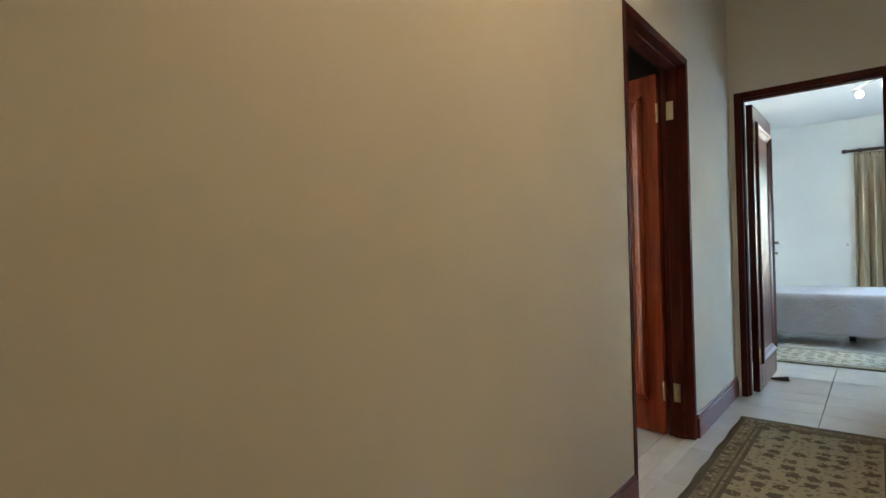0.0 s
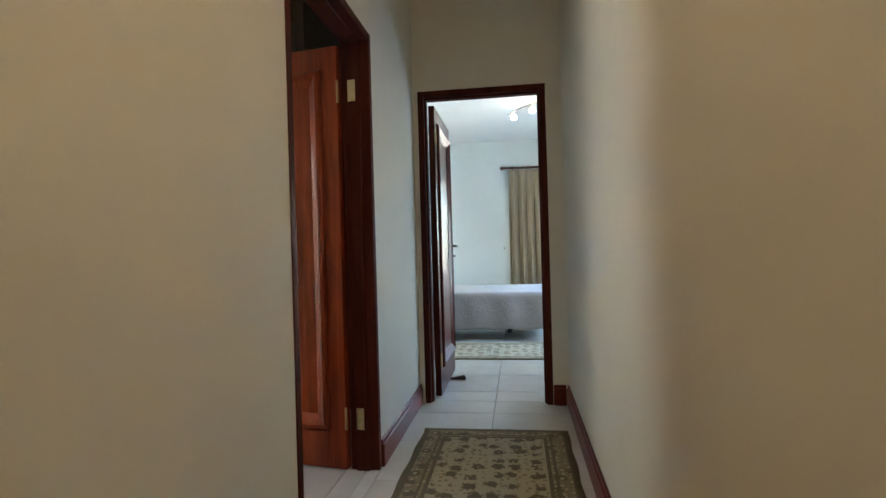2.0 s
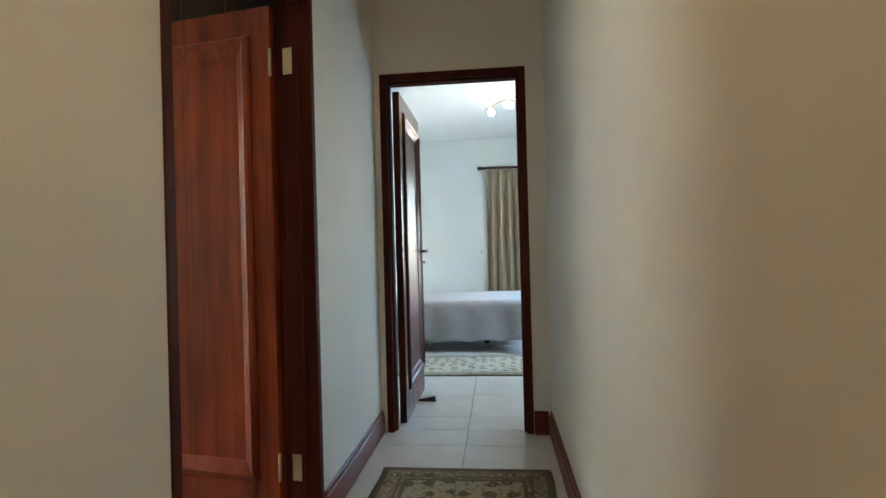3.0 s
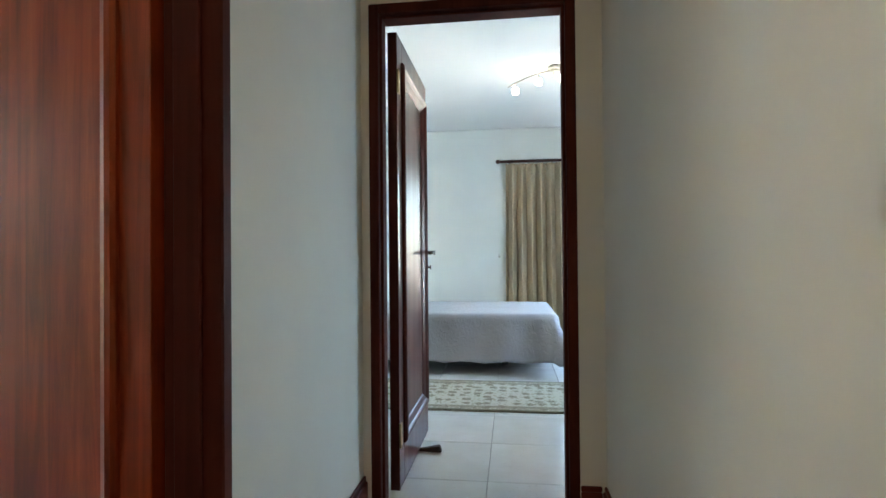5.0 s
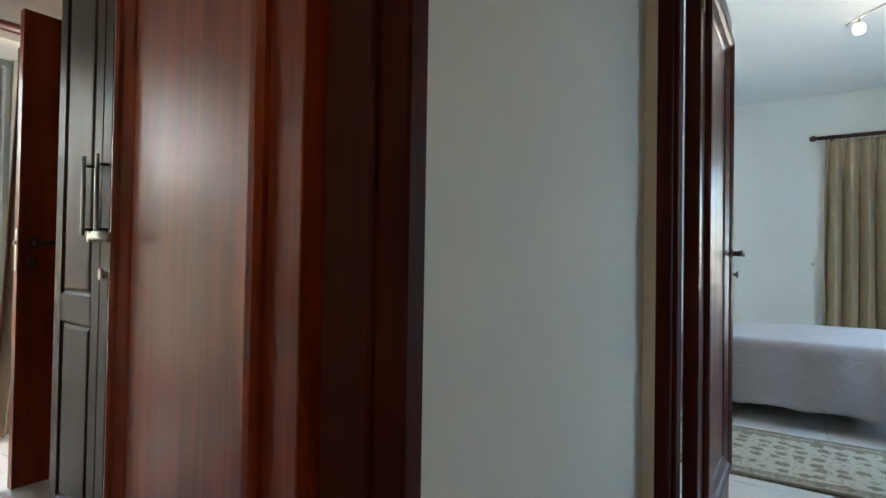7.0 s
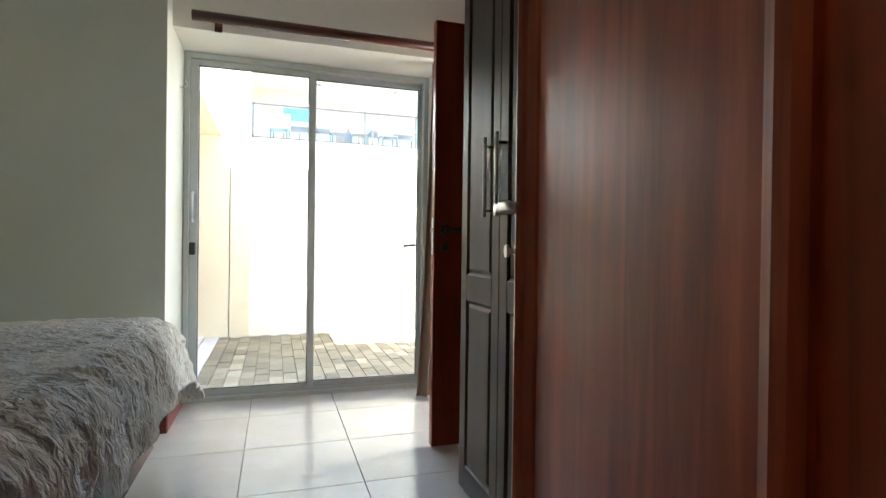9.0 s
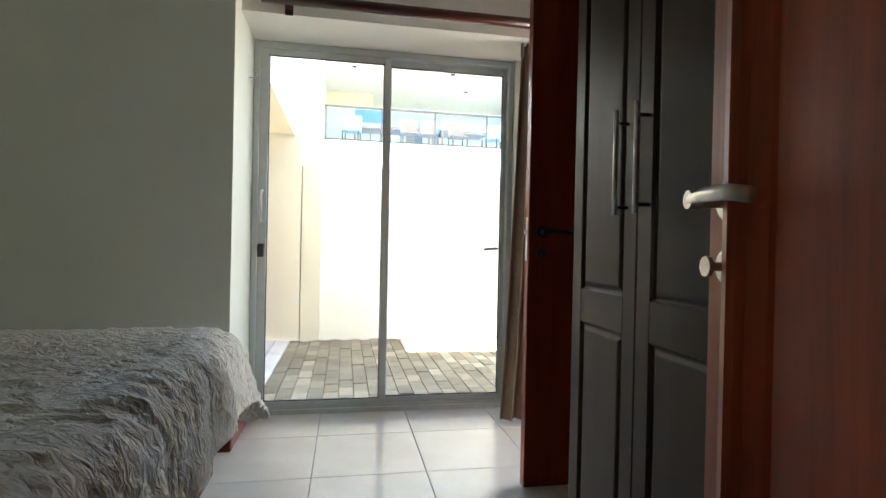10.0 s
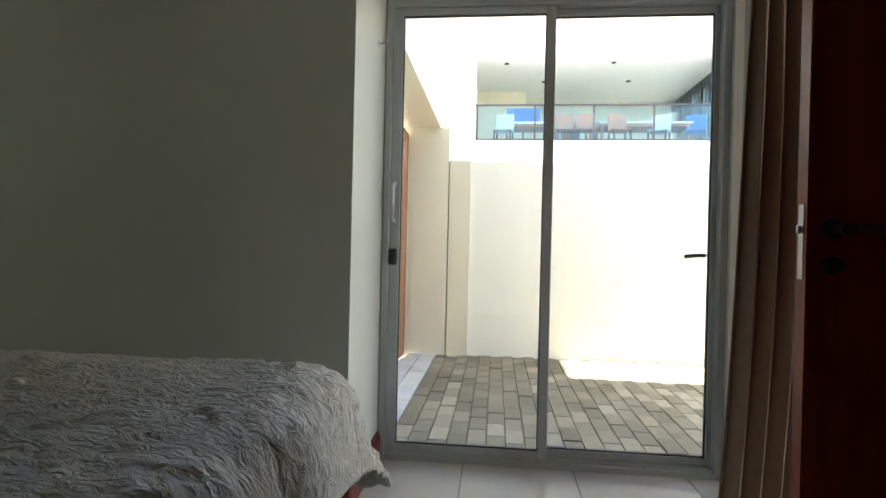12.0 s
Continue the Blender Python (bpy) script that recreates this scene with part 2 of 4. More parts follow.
CONCRETE = plain("pale_concrete", (0.46, 0.44, 0.40), 0.9, 0, 0.12, 6, 0.3)
GROUND = plain("pale_yard_ground", (0.34, 0.31, 0.26), 0.95, 0, 0.15, 2, 0.3)
BLUE = plain("blue_canvas", (0.05, 0.16, 0.42), 0.8)
DARK_GLASS = plain("dark_window_glass", (0.03, 0.05, 0.05), 0.08)
TABLE_WOOD = wood("terrace_table_wood", (0.30, 0.12, 0.05), (0.42, 0.18, 0.08), (0.52, 0.25, 0.12), 0.5, "x", 0.0)


# ---- building helpers ----
def mesh_object(name, bm, mat, smooth=False):
    me = bpy.data.meshes.new(name)
    bm.to_mesh(me)
    bm.free()
    if smooth:
        for p in me.polygons:
            p.use_smooth = True
    me.materials.append(mat)
    return new(name, me)


def part(name, bm, mat, parent, label="", smooth=False):
    ob = mesh_object(name, bm, mat, smooth)
    ob.parent = parent
    if label:
        ob["label"] = label
    return ob


def thing(name, at, label, category, group="", kind="", turn=0.0):
    ob = new(name)
    ob.matrix_basis = pose(*at, 0, 0, turn)
    ob.empty_display_size = 0.1
    return tagged(ob, label, category, group, kind)


def add_box(bm, x0, x1, y0, y1, z0, z1, bevel=0.0, seg=1):
    vs = [bm.verts.new((x, y, z)) for x in (x0, x1) for y in (y0, y1) for z in (z0, z1)]
    faces = [(0, 1, 3, 2), (4, 6, 7, 5), (0, 4, 5, 1), (2, 3, 7, 6), (0, 2, 6, 4), (1, 5, 7, 3)]
    fs = [bm.faces.new([vs[i] for i in f]) for f in faces]
    if bevel > 0:
        es = list({e for f in fs for e in f.edges})
        bmesh.ops.bevel(bm, geom=es, offset=bevel, segments=seg, affect="EDGES", profile=0.5)


def box(x0, x1, y0, y1, z0, z1, bevel=0.0, seg=1):
    bm = bmesh.new()
    add_box(bm, x0, x1, y0, y1, z0, z1, bevel, seg)
    return bm


def boxes(*rows):
    bm = bmesh.new()
    for r in rows:
        add_box(bm, *r)
    return bm


def lathe(profile, n=24, axis="z"):
    """A turned solid from (radius, height) pairs."""
    bm = bmesh.new()
    rings = []
    for r, h in profile:
        ring = []
        for k in range(n):
            a = 2 * math.pi * k / n
            p = (r * math.cos(a), r * math.sin(a), h)
            if axis == "x":
                p = (h, p[0], p[1])
            elif axis == "y":
                p = (p[0], h, p[1])
            ring.append(bm.verts.new(p))
        rings.append(ring)
    for a, b in zip(rings, rings[1:]):
        for k in range(n):
            bm.faces.new((a[k], a[(k + 1) % n], b[(k + 1) % n], b[k]))
    bm.faces.new(rings[0][::-1])
    bm.faces.new(rings[-1])
    bmesh.ops.recalc_face_normals(bm, faces=bm.faces)
    return bm


def tube(points, radius, n=10):
    """A round bar along a line of points."""
    bm = bmesh.new()
    pts = [Vector(p) for p in points]
    rings = []
    for i, p in enumerate(pts):
        d = (pts[min(i + 1, len(pts) - 1)] - pts[max(i - 1, 0)]).normalized()
        u = d.orthogonal().normalized() if abs(d.z) > 0.9 else d.cross(Vector((0, 0, 1))).normalized()
        w = d.cross(u)
        rings.append([bm.verts.new(p + radius * (math.cos(2 * math.pi * k / n) * u + math.sin(2 * math.pi * k / n) * w)) for k in range(n)])
    for a, b in zip(rings, rings[1:]):
        for k in range(n):
            bm.faces.new((a[k], a[(k + 1) % n], b[(k + 1) % n], b[k]))
    bm.faces.new(rings[0][::-1])
    bm.faces.new(rings[-1])
    bmesh.ops.recalc_face_normals(bm, faces=bm.faces)
    return bm


def ring_frame(w0, w1, h0, h1, steps, plane="xz"):
    """A mitred moulding round a rectangle: steps are (inset, height) pairs across its section. Faces +y."""
    bm = bmesh.new()
    loops = []
    for inset, height in steps:
        loops.append([bm.verts.new((x, height, z)) for x, z in ((w0 + inset, h0 + inset), (w1 - inset, h0 + inset), (w1 - inset, h1 - inset), (w0 + inset, h1 - inset))])
    for a, b in zip(loops, loops[1:]):
        for k in range(4):
            bm.faces.new((a[k], a[(k + 1) % 4], b[(k + 1) % 4], b[k]))
    bmesh.ops.recalc_face_normals(bm, faces=bm.faces)
    return bm


def structure(name, bm, mat, label, category, smooth=False):
    return tagged(mesh_object(name, bm, mat, smooth), label, category, "", "structure")


# ---- the large structure ----
CEIL_Z = 2.76
XL, XR = -0.475, 0.508              # corridor faces
T = 0.13                          # inner wall thickness
YF = 4.67                         # corridor's end wall
LD0, LD1, LDH = 2.68, 3.625, 2.07  # doorway to the first bedroom
FD0, FD1, FDH = -0.442, 0.405, 2.10
B1_Y0, B1_Y1 = 0.70, 4.82         # first bedroom
NIB, LINT, SLX = -3.46, -3.60, -3.97  # wall beside the recess, lintel face, sliding door
ALC = 2.691
SOF = 2.15                        # recess head
XO = -4.12                        # outer face
B2_Y1, B2_X0, B2_X1 = 9.76, -1.55, 1.75

structure("wall_1", boxes((XL - T, XL, -1.6, LD0, 0, CEIL_Z), (XL - T, XL, LD1, YF, 0, CEIL_Z), (XL - T, XL, LD0, LD1, LDH, CEIL_Z)), WALL,
          "cream painted plaster wall along the corridor", "wall")
structure("wall_2", boxes((XR, XR + T, -1.6, YF, 0, CEIL_Z)), WALL, "cream painted plaster wall opposite the doorway", "wall")
structure("wall_3", boxes((XL - T, FD0, YF, YF + T, 0, CEIL_Z), (XL - T, XL, YF + T, B1_Y1 + T, 0, CEIL_Z), (FD1, B2_X1 + 0.2, YF, YF + T, 0, CEIL_Z), (FD0, FD1, YF, YF + T, FDH, CEIL_Z)), WALL,
          "cream end wall of the corridor with a doorway", "wall")
structure("wall_4", box(XL - T, XR + T, -1.73, -1.6, 0, CEIL_Z), WALL, "cream plaster wall closing the corridor", "wall")
# first bedroom
structure("wall_5", box(XO, XL - T, B1_Y0 - 0.15, B1_Y0, 0, CEIL_Z), WALL_SHADED, "cream bedroom wall behind the bed head", "wall")
structure("wall_6", boxes((XO, NIB, B1_Y0, ALC, 0, CEIL_Z)), WALL_SHADED, "thick cream wall beside the sliding door", "wall")
structure("wall_7", boxes((XO, LINT, ALC, B1_Y1, SOF, CEIL_Z)), WALL, "cream lintel over the sliding door recess", "wall")
structure("wall_8", boxes((XO, SLX + 0.02, 4.237, 4.275, 0, SOF), (XO, SLX + 0.02, 4.275, 4.64, 0, 0.12), (XO, SLX + 0.02, 4.64, B1_Y1, 0, SOF)), WALL,
          "cream wall beside the sliding door with a narrow window", "wall")
structure("wall_9", boxes((XO, -3.70, B1_Y1, B1_Y1 + T, 0, CEIL_Z), (-2.86, XL - T, B1_Y1, B1_Y1 + T, 0, CEIL_Z), (-3.70, -2.86, B1_Y1, B1_Y1 + T, 2.12, CEIL_Z)), WALL,
          "cream bedroom wall with the bathroom doorway", "wall")
# Unseen bathroom shell; the opening in its far wall is added for the fill lamp.
structure("wall_10", boxes((XO, XO + 0.1, B1_Y1 + T, 6.4, 0, CEIL_Z), (XO + 0.1, -3.75, 6.3, 6.4, 0, CEIL_Z), (-2.75, B2_X0 - 0.1, 6.3, 6.4, 0, CEIL_Z), (-3.75, -2.75, 6.3, 6.4, 0, 0.6), (-3.75, -2.75, 6.3, 6.4, 2.1, CEIL_Z)), WALL_2, "plain white bathroom walls", "wall")
# second bedroom
structure("wall_11", boxes((B2_X0 - 0.1, B2_X0, B1_Y1 + T, B2_Y1, 0, CEIL_Z)), WALL_2, "white bedroom wall at the bed head", "wall")
W2 = (0.86, 1.62, 0.645, 2.10)
structure("wall_12", boxes((B2_X0 - 0.1, W2[0], B2_Y1, B2_Y1 + 0.2, 0, CEIL_Z), (W2[1], B2_X1 + 0.2, B2_Y1, B2_Y1 + 0.2, 0, CEIL_Z),
                           (W2[0], W2[1], B2_Y1, B2_Y1 + 0.2, 0, W2[2]), (W2[0], W2[1], B2_Y1, B2_Y1 + 0.2, W2[3], CEIL_Z)), WALL_2,
          "white bedroom wall with a curtained window", "wall")
W3 = (6.7, 7.7, 0.45, 1.55)
structure("wall_13", boxes((B2_X1, B2_X1 + 0.2, YF + T, W3[0], 0, CEIL_Z), (B2_X1, B2_X1 + 0.2, W3[1], B2_Y1, 0, CEIL_Z),
                           (B2_X1, B2_X1 + 0.2, W3[0], W3[1], 0, W3[2]), (B2_X1, B2_X1 + 0.2, W3[0], W3[1], W3[3], CEIL_Z)), WALL_2,
          "white bedroom wall with a wide bright window", "wall")
structure("ceiling", boxes((XO, B2_X1 + 0.2, -1.73, B2_Y1 + 0.2, CEIL_Z, CEIL_Z + 0.1)), CEIL,
          "smooth white painted ceiling", "ceiling")
# Unseen storey and eave slab, added to cast the shadow edge on the paving.
structure("shading_storey", boxes((XO, B2_X1 + 0.3, -2.0, B2_Y1 + 0.4, CEIL_Z + 0.11, 5.8), (-5.90, XO - 0.02, 2.69, 3.85, 5.65, 5.8)), WHITE_OUT, "unseen white storey and eave slab added to shade the courtyard", "wall")


def skirting(name, x0, x1, y0, y1, mat, side):
    """A skirting board with a stepped top; side is the way its face looks."""
    bm = bmesh.new()
    d = 0.018
    h = 0.11
    if side in "+x-x" and side.endswith("x"):
        a, b = (x0, x0 + d) if side == "+x" else (x0 - d, x0)
        add_box(bm, a, b, y0, y1, 0, h, 0.004)
        c, e = (x0, x0 + d * 0.6) if side == "+x" else (x0 - d * 0.6, x0)
        add_box(bm, c, e, y0, y1, h - 0.002, h + 0.022, 0.004)
    else:
        a, b = (y0, y0 + d) if side == "+y" else (y0 - d, y0)
        add_box(bm, x0, x1, a, b, 0, h, 0.004)
        c, e = (y0, y0 + d * 0.6) if side == "+y" else (y0 - d * 0.6, y0)
        add_box(bm, x0, x1, c, e, h - 0.002, h + 0.022, 0.004)
    return structure(name, bm, mat, "varnished red-brown wooden skirting board", "skirting board")


skirting("baseboard", XL, 0, LD1 + 0.002, YF - 0.002, SKIRT_WOOD_Y, "+x")
skirting("baseboard", XL, 0, -1.6, LD0 - 0.002, SKIRT_WOOD_Y, "+x")
skirting("baseboard", XR, 0, -1.6, YF - 0.002, SKIRT_WOOD_Y, "-x")
skirting("baseboard", FD1 + 0.002, XR - 0.02, YF, 0, SKIRT_WOOD_X, "-y")
skirting("baseboard", NIB, 0, B1_Y0, ALC + 0.018, SKIRT_WOOD_Y, "+x")
skirting("baseboard", SLX + 0.003, NIB - 0.001, ALC, 0, SKIRT_WOOD_X, "+y")
skirting("baseboard", B2_X0, B2_X1, B2_Y1, 0, SKIRT_WOOD_X, "-y")
skirting("baseboard", B2_X1, 0, YF + T, W3[0], SKIRT_WOOD_Y, "-x")
skirting("baseboard", B2_X0, 0, B1_Y1 + T, B2_Y1 - 0.02, SKIRT_WOOD_Y, "+x")


# ---- door frames, doors ----
def door_frame(name, along, a0, a1, face0, face1, head, label, w=0.06):
    """A solid timber frame lining an opening from a0 to a1; face0..face1 through the wall, 4 mm proud."""
    fr = thing(name, (0, 0, 0), label, "door frame", kind="structure")
    f0, f1 = face0 - 0.004, face1 + 0.004
    stop0, stop1 = (f0 + 0.03, f1 - 0.045)
    rows = {"jamb": [(a0, a0 + w, 0, head)], "jamb ": [(a1 - w, a1, 0, head)], "head": [(a0 + w, a1 - w, head - w, head)]}
    for key, rr in rows.items():
        bm = bmesh.new()
        for p0, p1, z0, z1 in rr:
            if along == "y":
                add_box(bm, f0, f1, p0, p1, z0, z1, 0.004)
            else:
                add_box(bm, p0, p1, f0, f1, z0, z1, 0.004)
        part(key.strip(), bm, FRAME_WOOD, fr)
    d = 0.012
    for p0, p1, z0, z1 in ((a0 + w, a0 + w + d, 0, head - w), (a1 - w - d, a1 - w, 0, head - w), (a0 + w + d, a1 - w - d, head - w - d, head - w)):
        bm = bmesh.new()
        if along == "y":
            add_box(bm, stop0, stop1, p0, p1, z0, z1, 0.003)
        else:
            add_box(bm, p0, p1, stop0, stop1, z0, z1, 0.003)
        part("door_stop", bm, FRAME_WOOD, fr)
    return fr


def lever_set(parent, x, z, face, metal, inward):
    """Lever, round rose and key rose on the face at y = face; sign of face gives the side."""
    s = 1 if face > 0 else -1
    rose = lathe([(0.026, 0.0), (0.026, 0.007), (0.022, 0.010), (0.010, 0.010), (0.010, 0.045), (0.012, 0.048), (0.012, 0.058)], 20, "y")
    bmesh.ops.transform(rose, matrix=Matrix.Translation((x, face, z)) @ Matrix.Diagonal((1, s, 1, 1)), verts=rose.verts)
    bmesh.ops.recalc_face_normals(rose, faces=rose.faces)
    part("handle_rose", rose, metal, parent, smooth=False)
    pts = [(x, face + s * 0.05, z), (x + inward * 0.03, face + s * 0.052, z + 0.003), (x + inward * 0.08, face + s * 0.050, z + 0.002), (x + inward * 0.115, face + s * 0.046, z - 0.004)]
    part("lever_handle", tube(pts, 0.0095, 12), metal, parent, smooth=True)
    key = lathe([(0.022, 0.0), (0.022, 0.008), (0.016, 0.012), (0.006, 0.012), (0.006, 0.026), (0.013, 0.028), (0.013, 0.034)], 20, "y")
    bmesh.ops.transform(key, matrix=Matrix.Translation((x, face, z - 0.085)) @ Matrix.Diagonal((1, s, 1, 1)), verts=key.verts)
    bmesh.ops.recalc_face_normals(key, faces=key.faces)
    part("key_rose", key, metal, parent)


def door_panelling(d, width, st, sl, top, bot, th, z0, z1, timber):
    """Stiles, rails, panel and mouldings of a panelled leaf."""
    part("stile", box(0, st, -th, th, z0, z1, 0.002), timber, d)
    part("stile", box(width - sl, width, -th, th, z0, z1, 0.002), timber, d)
    part("top_rail", box(st, width - sl, -th, th, z1 - top, z1, 0.002), timber, d)
    part("bottom_rail", box(st, width - sl, -th, th, z0, z0 + bot, 0.002), timber, d)
    part("panel", box(st, width - sl, -0.009, 0.009, z0 + bot, z1 - top), timber, d)
    steps = [(-0.018, 0.0205), (-0.018, 0.029), (-0.010, 0.038), (0.004, 0.040), (0.014, 0.034), (0.022, 0.026), (0.034, 0.020), (0.046, 0.014), (0.052, 0.0085)]
    for s in (1, -1):
        mo = ring_frame(st, width - sl, z0 + bot, z1 - top, steps)
        bmesh.ops.transform(mo, matrix=Matrix.Diagonal((1, s, 1, 1)), verts=mo.verts)
        bmesh.ops.recalc_face_normals(mo, faces=mo.faces)
        part("moulding", mo, timber, d)


def panel_door(at, turn, width, height, label, hinge_side, timber, metal=BRONZE, group="", flush=False):
    """A door with one tall raised panel, or a flush one; hinged at x = 0, the leaf runs along +x, 42 mm thick about y = 0."""
    d = thing("flush_door" if flush else "panel_door", at, label, "door", group, turn=turn)
    th, st, sl, top, bot = 0.021, 0.105, 0.074, 0.125, 0.20
    z0, z1 = 0.008, height
    if flush:
        part("leaf", box(0.004, width - 0.004, -th, th, z0, z1, 0.0015), timber, d)
        part("edge_lipping", box(0, 0.004, -th, th, z0, z1), timber, d)
        part("edge_lipping", box(width - 0.004, width, -th, th, z0, z1), timber, d)
    else:
        door_panelling(d, width, st, sl, top, bot, th, z0, z1, timber)
    for s in (1, -1):
        lever_set(d, width - 0.055, 1.06, s * th, metal, -1)
    part("lock_plate", box(width - 0.001, width + 0.002, -0.010, 0.010, 0.94, 1.12), STEEL, d)
    part("latch_bolt", box(width + 0.002, width + 0.011, -0.006, 0.006, 1.05, 1.07, 0.002), STEEL, d)
    for zc in (0.25, height - 0.22):
        bm = bmesh.new()
        off = th - 0.008 if hinge_side > 0 else th + 0.004
        add_box(bm, -0.090 if hinge_side > 0 else -0.003, -0.052 if hinge_side > 0 else 0.034, hinge_side * off - 0.0015, hinge_side * off + 0.0015, zc - 0.05, zc + 0.05)
        part("hinge", bm, BRASS, d, "brass butt hinge")
        kn = lathe([(0.006, -0.052), (0.006, 0.052)], 12)
        bmesh.ops.translate(kn, vec=(-0.004, hinge_side * (th + 0.005), zc), verts=kn.verts)
        part("hinge_pin", kn, BRASS, d, smooth=True)
    return d


door_frame("door_frame_1", "y", LD0, LD1, XL - T, XL, LDH, "dark mahogany door frame round the bedroom doorway", 0.038)
door_frame("door_frame_2", "x", FD0, FD1, YF, YF + T, FDH, "dark mahogany door frame at the corridor's end", 0.040)
door_frame("door_frame_3", "x", -3.70, -2.86, B1_Y1, B1_Y1 + T, 2.12, "dark mahogany door frame of the bathroom", 0.04)
panel_door((-0.620, 3.587, 0), 180 - 10.0, 0.865, 2.012, "open red mahogany panel door with satin lever handle", 1, DOOR_WOOD, NICKEL)
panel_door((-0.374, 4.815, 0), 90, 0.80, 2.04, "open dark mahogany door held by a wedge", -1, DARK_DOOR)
panel_door((-2.904, 4.80, 0), -90, 0.840, 2.075, "open deep red flush bathroom door beside the wardrobe", 1, BATH_DOOR, flush=True)

# brown wedge under the far door
wd = bmesh.new()
v = [wd.verts.new(p) for p in ((-0.02, 0, 0), (0.14, -0.02, 0), (0.14, 0.02, 0), (-0.02, 0.012, 0), (0.13, -0.018, 0.034), (0.13, 0.018, 0.034), (-0.02, 0, 0.006), (-0.02, 0.012, 0.006))]
for f in ((0, 1, 2, 3), (1, 4, 5, 2), (0, 6, 4, 1), (3, 2, 5, 7), (6, 7, 5, 4), (0, 3, 7, 6)):
    wd.faces.new([v[i] for i in f])
bmesh.ops.recalc_face_normals(wd, faces=wd.faces)
bmesh.ops.bevel(wd, geom=list(wd.edges), offset=0.003, segments=2, affect="EDGES")
wedge = tagged(mesh_object("door_wedge", wd, plain("dark_brown_rubber", (0.05, 0.03, 0.025), 0.6)), "dark brown door wedge on the tiles", "door wedge")
wedge.matrix_basis = pose(-0.372, 5.31, 0, 0, 0, 2)


# ---- sliding door ----
def sliding_door():
    d = thing("sliding_door", (0, 0, 0), "grey aluminium sliding glass door to the courtyard", "sliding door")
    y0, y1, z1 = 2.695, 4.235, 2.147
    x0, x1 = SLX - 0.09, SLX
    for nm, r in (("frame_jamb", (x0, x1, y0, y0 + 0.032, 0, z1)), ("frame_jamb", (x0, x1, y1 - 0.032, y1, 0, z1)),
                  ("frame_head", (x0, x1, y0 + 0.032, y1 - 0.032, z1 - 0.038, z1)), ("frame_sill", (x0, x1, y0 + 0.032, y1 - 0.032, 0, 0.028))):
        part(nm, box(*r, 0.003), ALU, d)
    for k in range(3):
        part("track_rib", box(x0 + 0.012 + k * 0.03, x0 + 0.018 + k * 0.03, y0 + 0.033, y1 - 0.033, 0.028, 0.040), ALU, d)
    ym = 3.455
    for nm, a, b, xa, xb in (("sliding_leaf", y0 + 0.032, ym + 0.021, x0 + 0.048, x0 + 0.080), ("fixed_leaf", ym - 0.021, y1 - 0.032, x0 + 0.010, x0 + 0.042)):
        leaf = new(nm)
        leaf.parent = d
        w, v = (0.048, 0.042) if nm == "sliding_leaf" else (0.042, 0.022)
        lo, hi = 0.040, z1 - 0.040
        for r in ((a, a + w, lo, hi), (b - v, b, lo, hi)):
            part("leaf_stile", box(xa, xb, *r, 0.003), ALU, leaf)
        for r in ((a + w, b - v, lo, lo + 0.034), (a + w, b - v, hi - 0.034, hi)):
            part("leaf_rail", box(xa, xb, *r, 0.003), ALU, leaf)
        xm = (xa + xb) / 2
        g = part("pane", box(xm - 0.003, xm + 0.003, a + w - 0.004, b - v + 0.004, lo + 0.030, hi - 0.030), GLASS, leaf)
        g.visible_shadow = False
        for r in ((a + w, a + w + 0.004, lo + 0.034, hi - 0.034), (b - v - 0.004, b - v, lo + 0.034, hi - 0.034), (a + w, b - v, lo + 0.034, lo + 0.038), (a + w, b - v, hi - 0.038, hi - 0.034)):
            part("gasket", box(xm - 0.008, xm + 0.008, *r), GASKET, leaf)
    hx = x0 + 0.080
    yh = y0 + 0.053
    part("pull_handle", tube([(hx, yh, 1.11), (hx + 0.035, yh, 1.12), (hx + 0.045, yh, 1.15), (hx + 0.045, yh, 1.25), (hx + 0.035, yh, 1.28), (hx, yh, 1.29)], 0.009, 10), WHITE_METAL, d, "white pull handle", True)
    part("lock", box(hx, hx + 0.018, yh - 0.017, yh + 0.017, 0.91, 0.985, 0.005), BLACK, d, "black plastic lock")
    part("outer_lever", tube([(x0 + 0.01, y1 - 0.065, 0.985), (x0 - 0.03, y1 - 0.067, 0.985), (x0 - 0.04, y1 - 0.08, 0.985), (x0 - 0.04, y1 - 0.135, 0.978)], 0.009, 8), BLACK, d, "dark lever on the outside", True)
    return d


sliding_door()


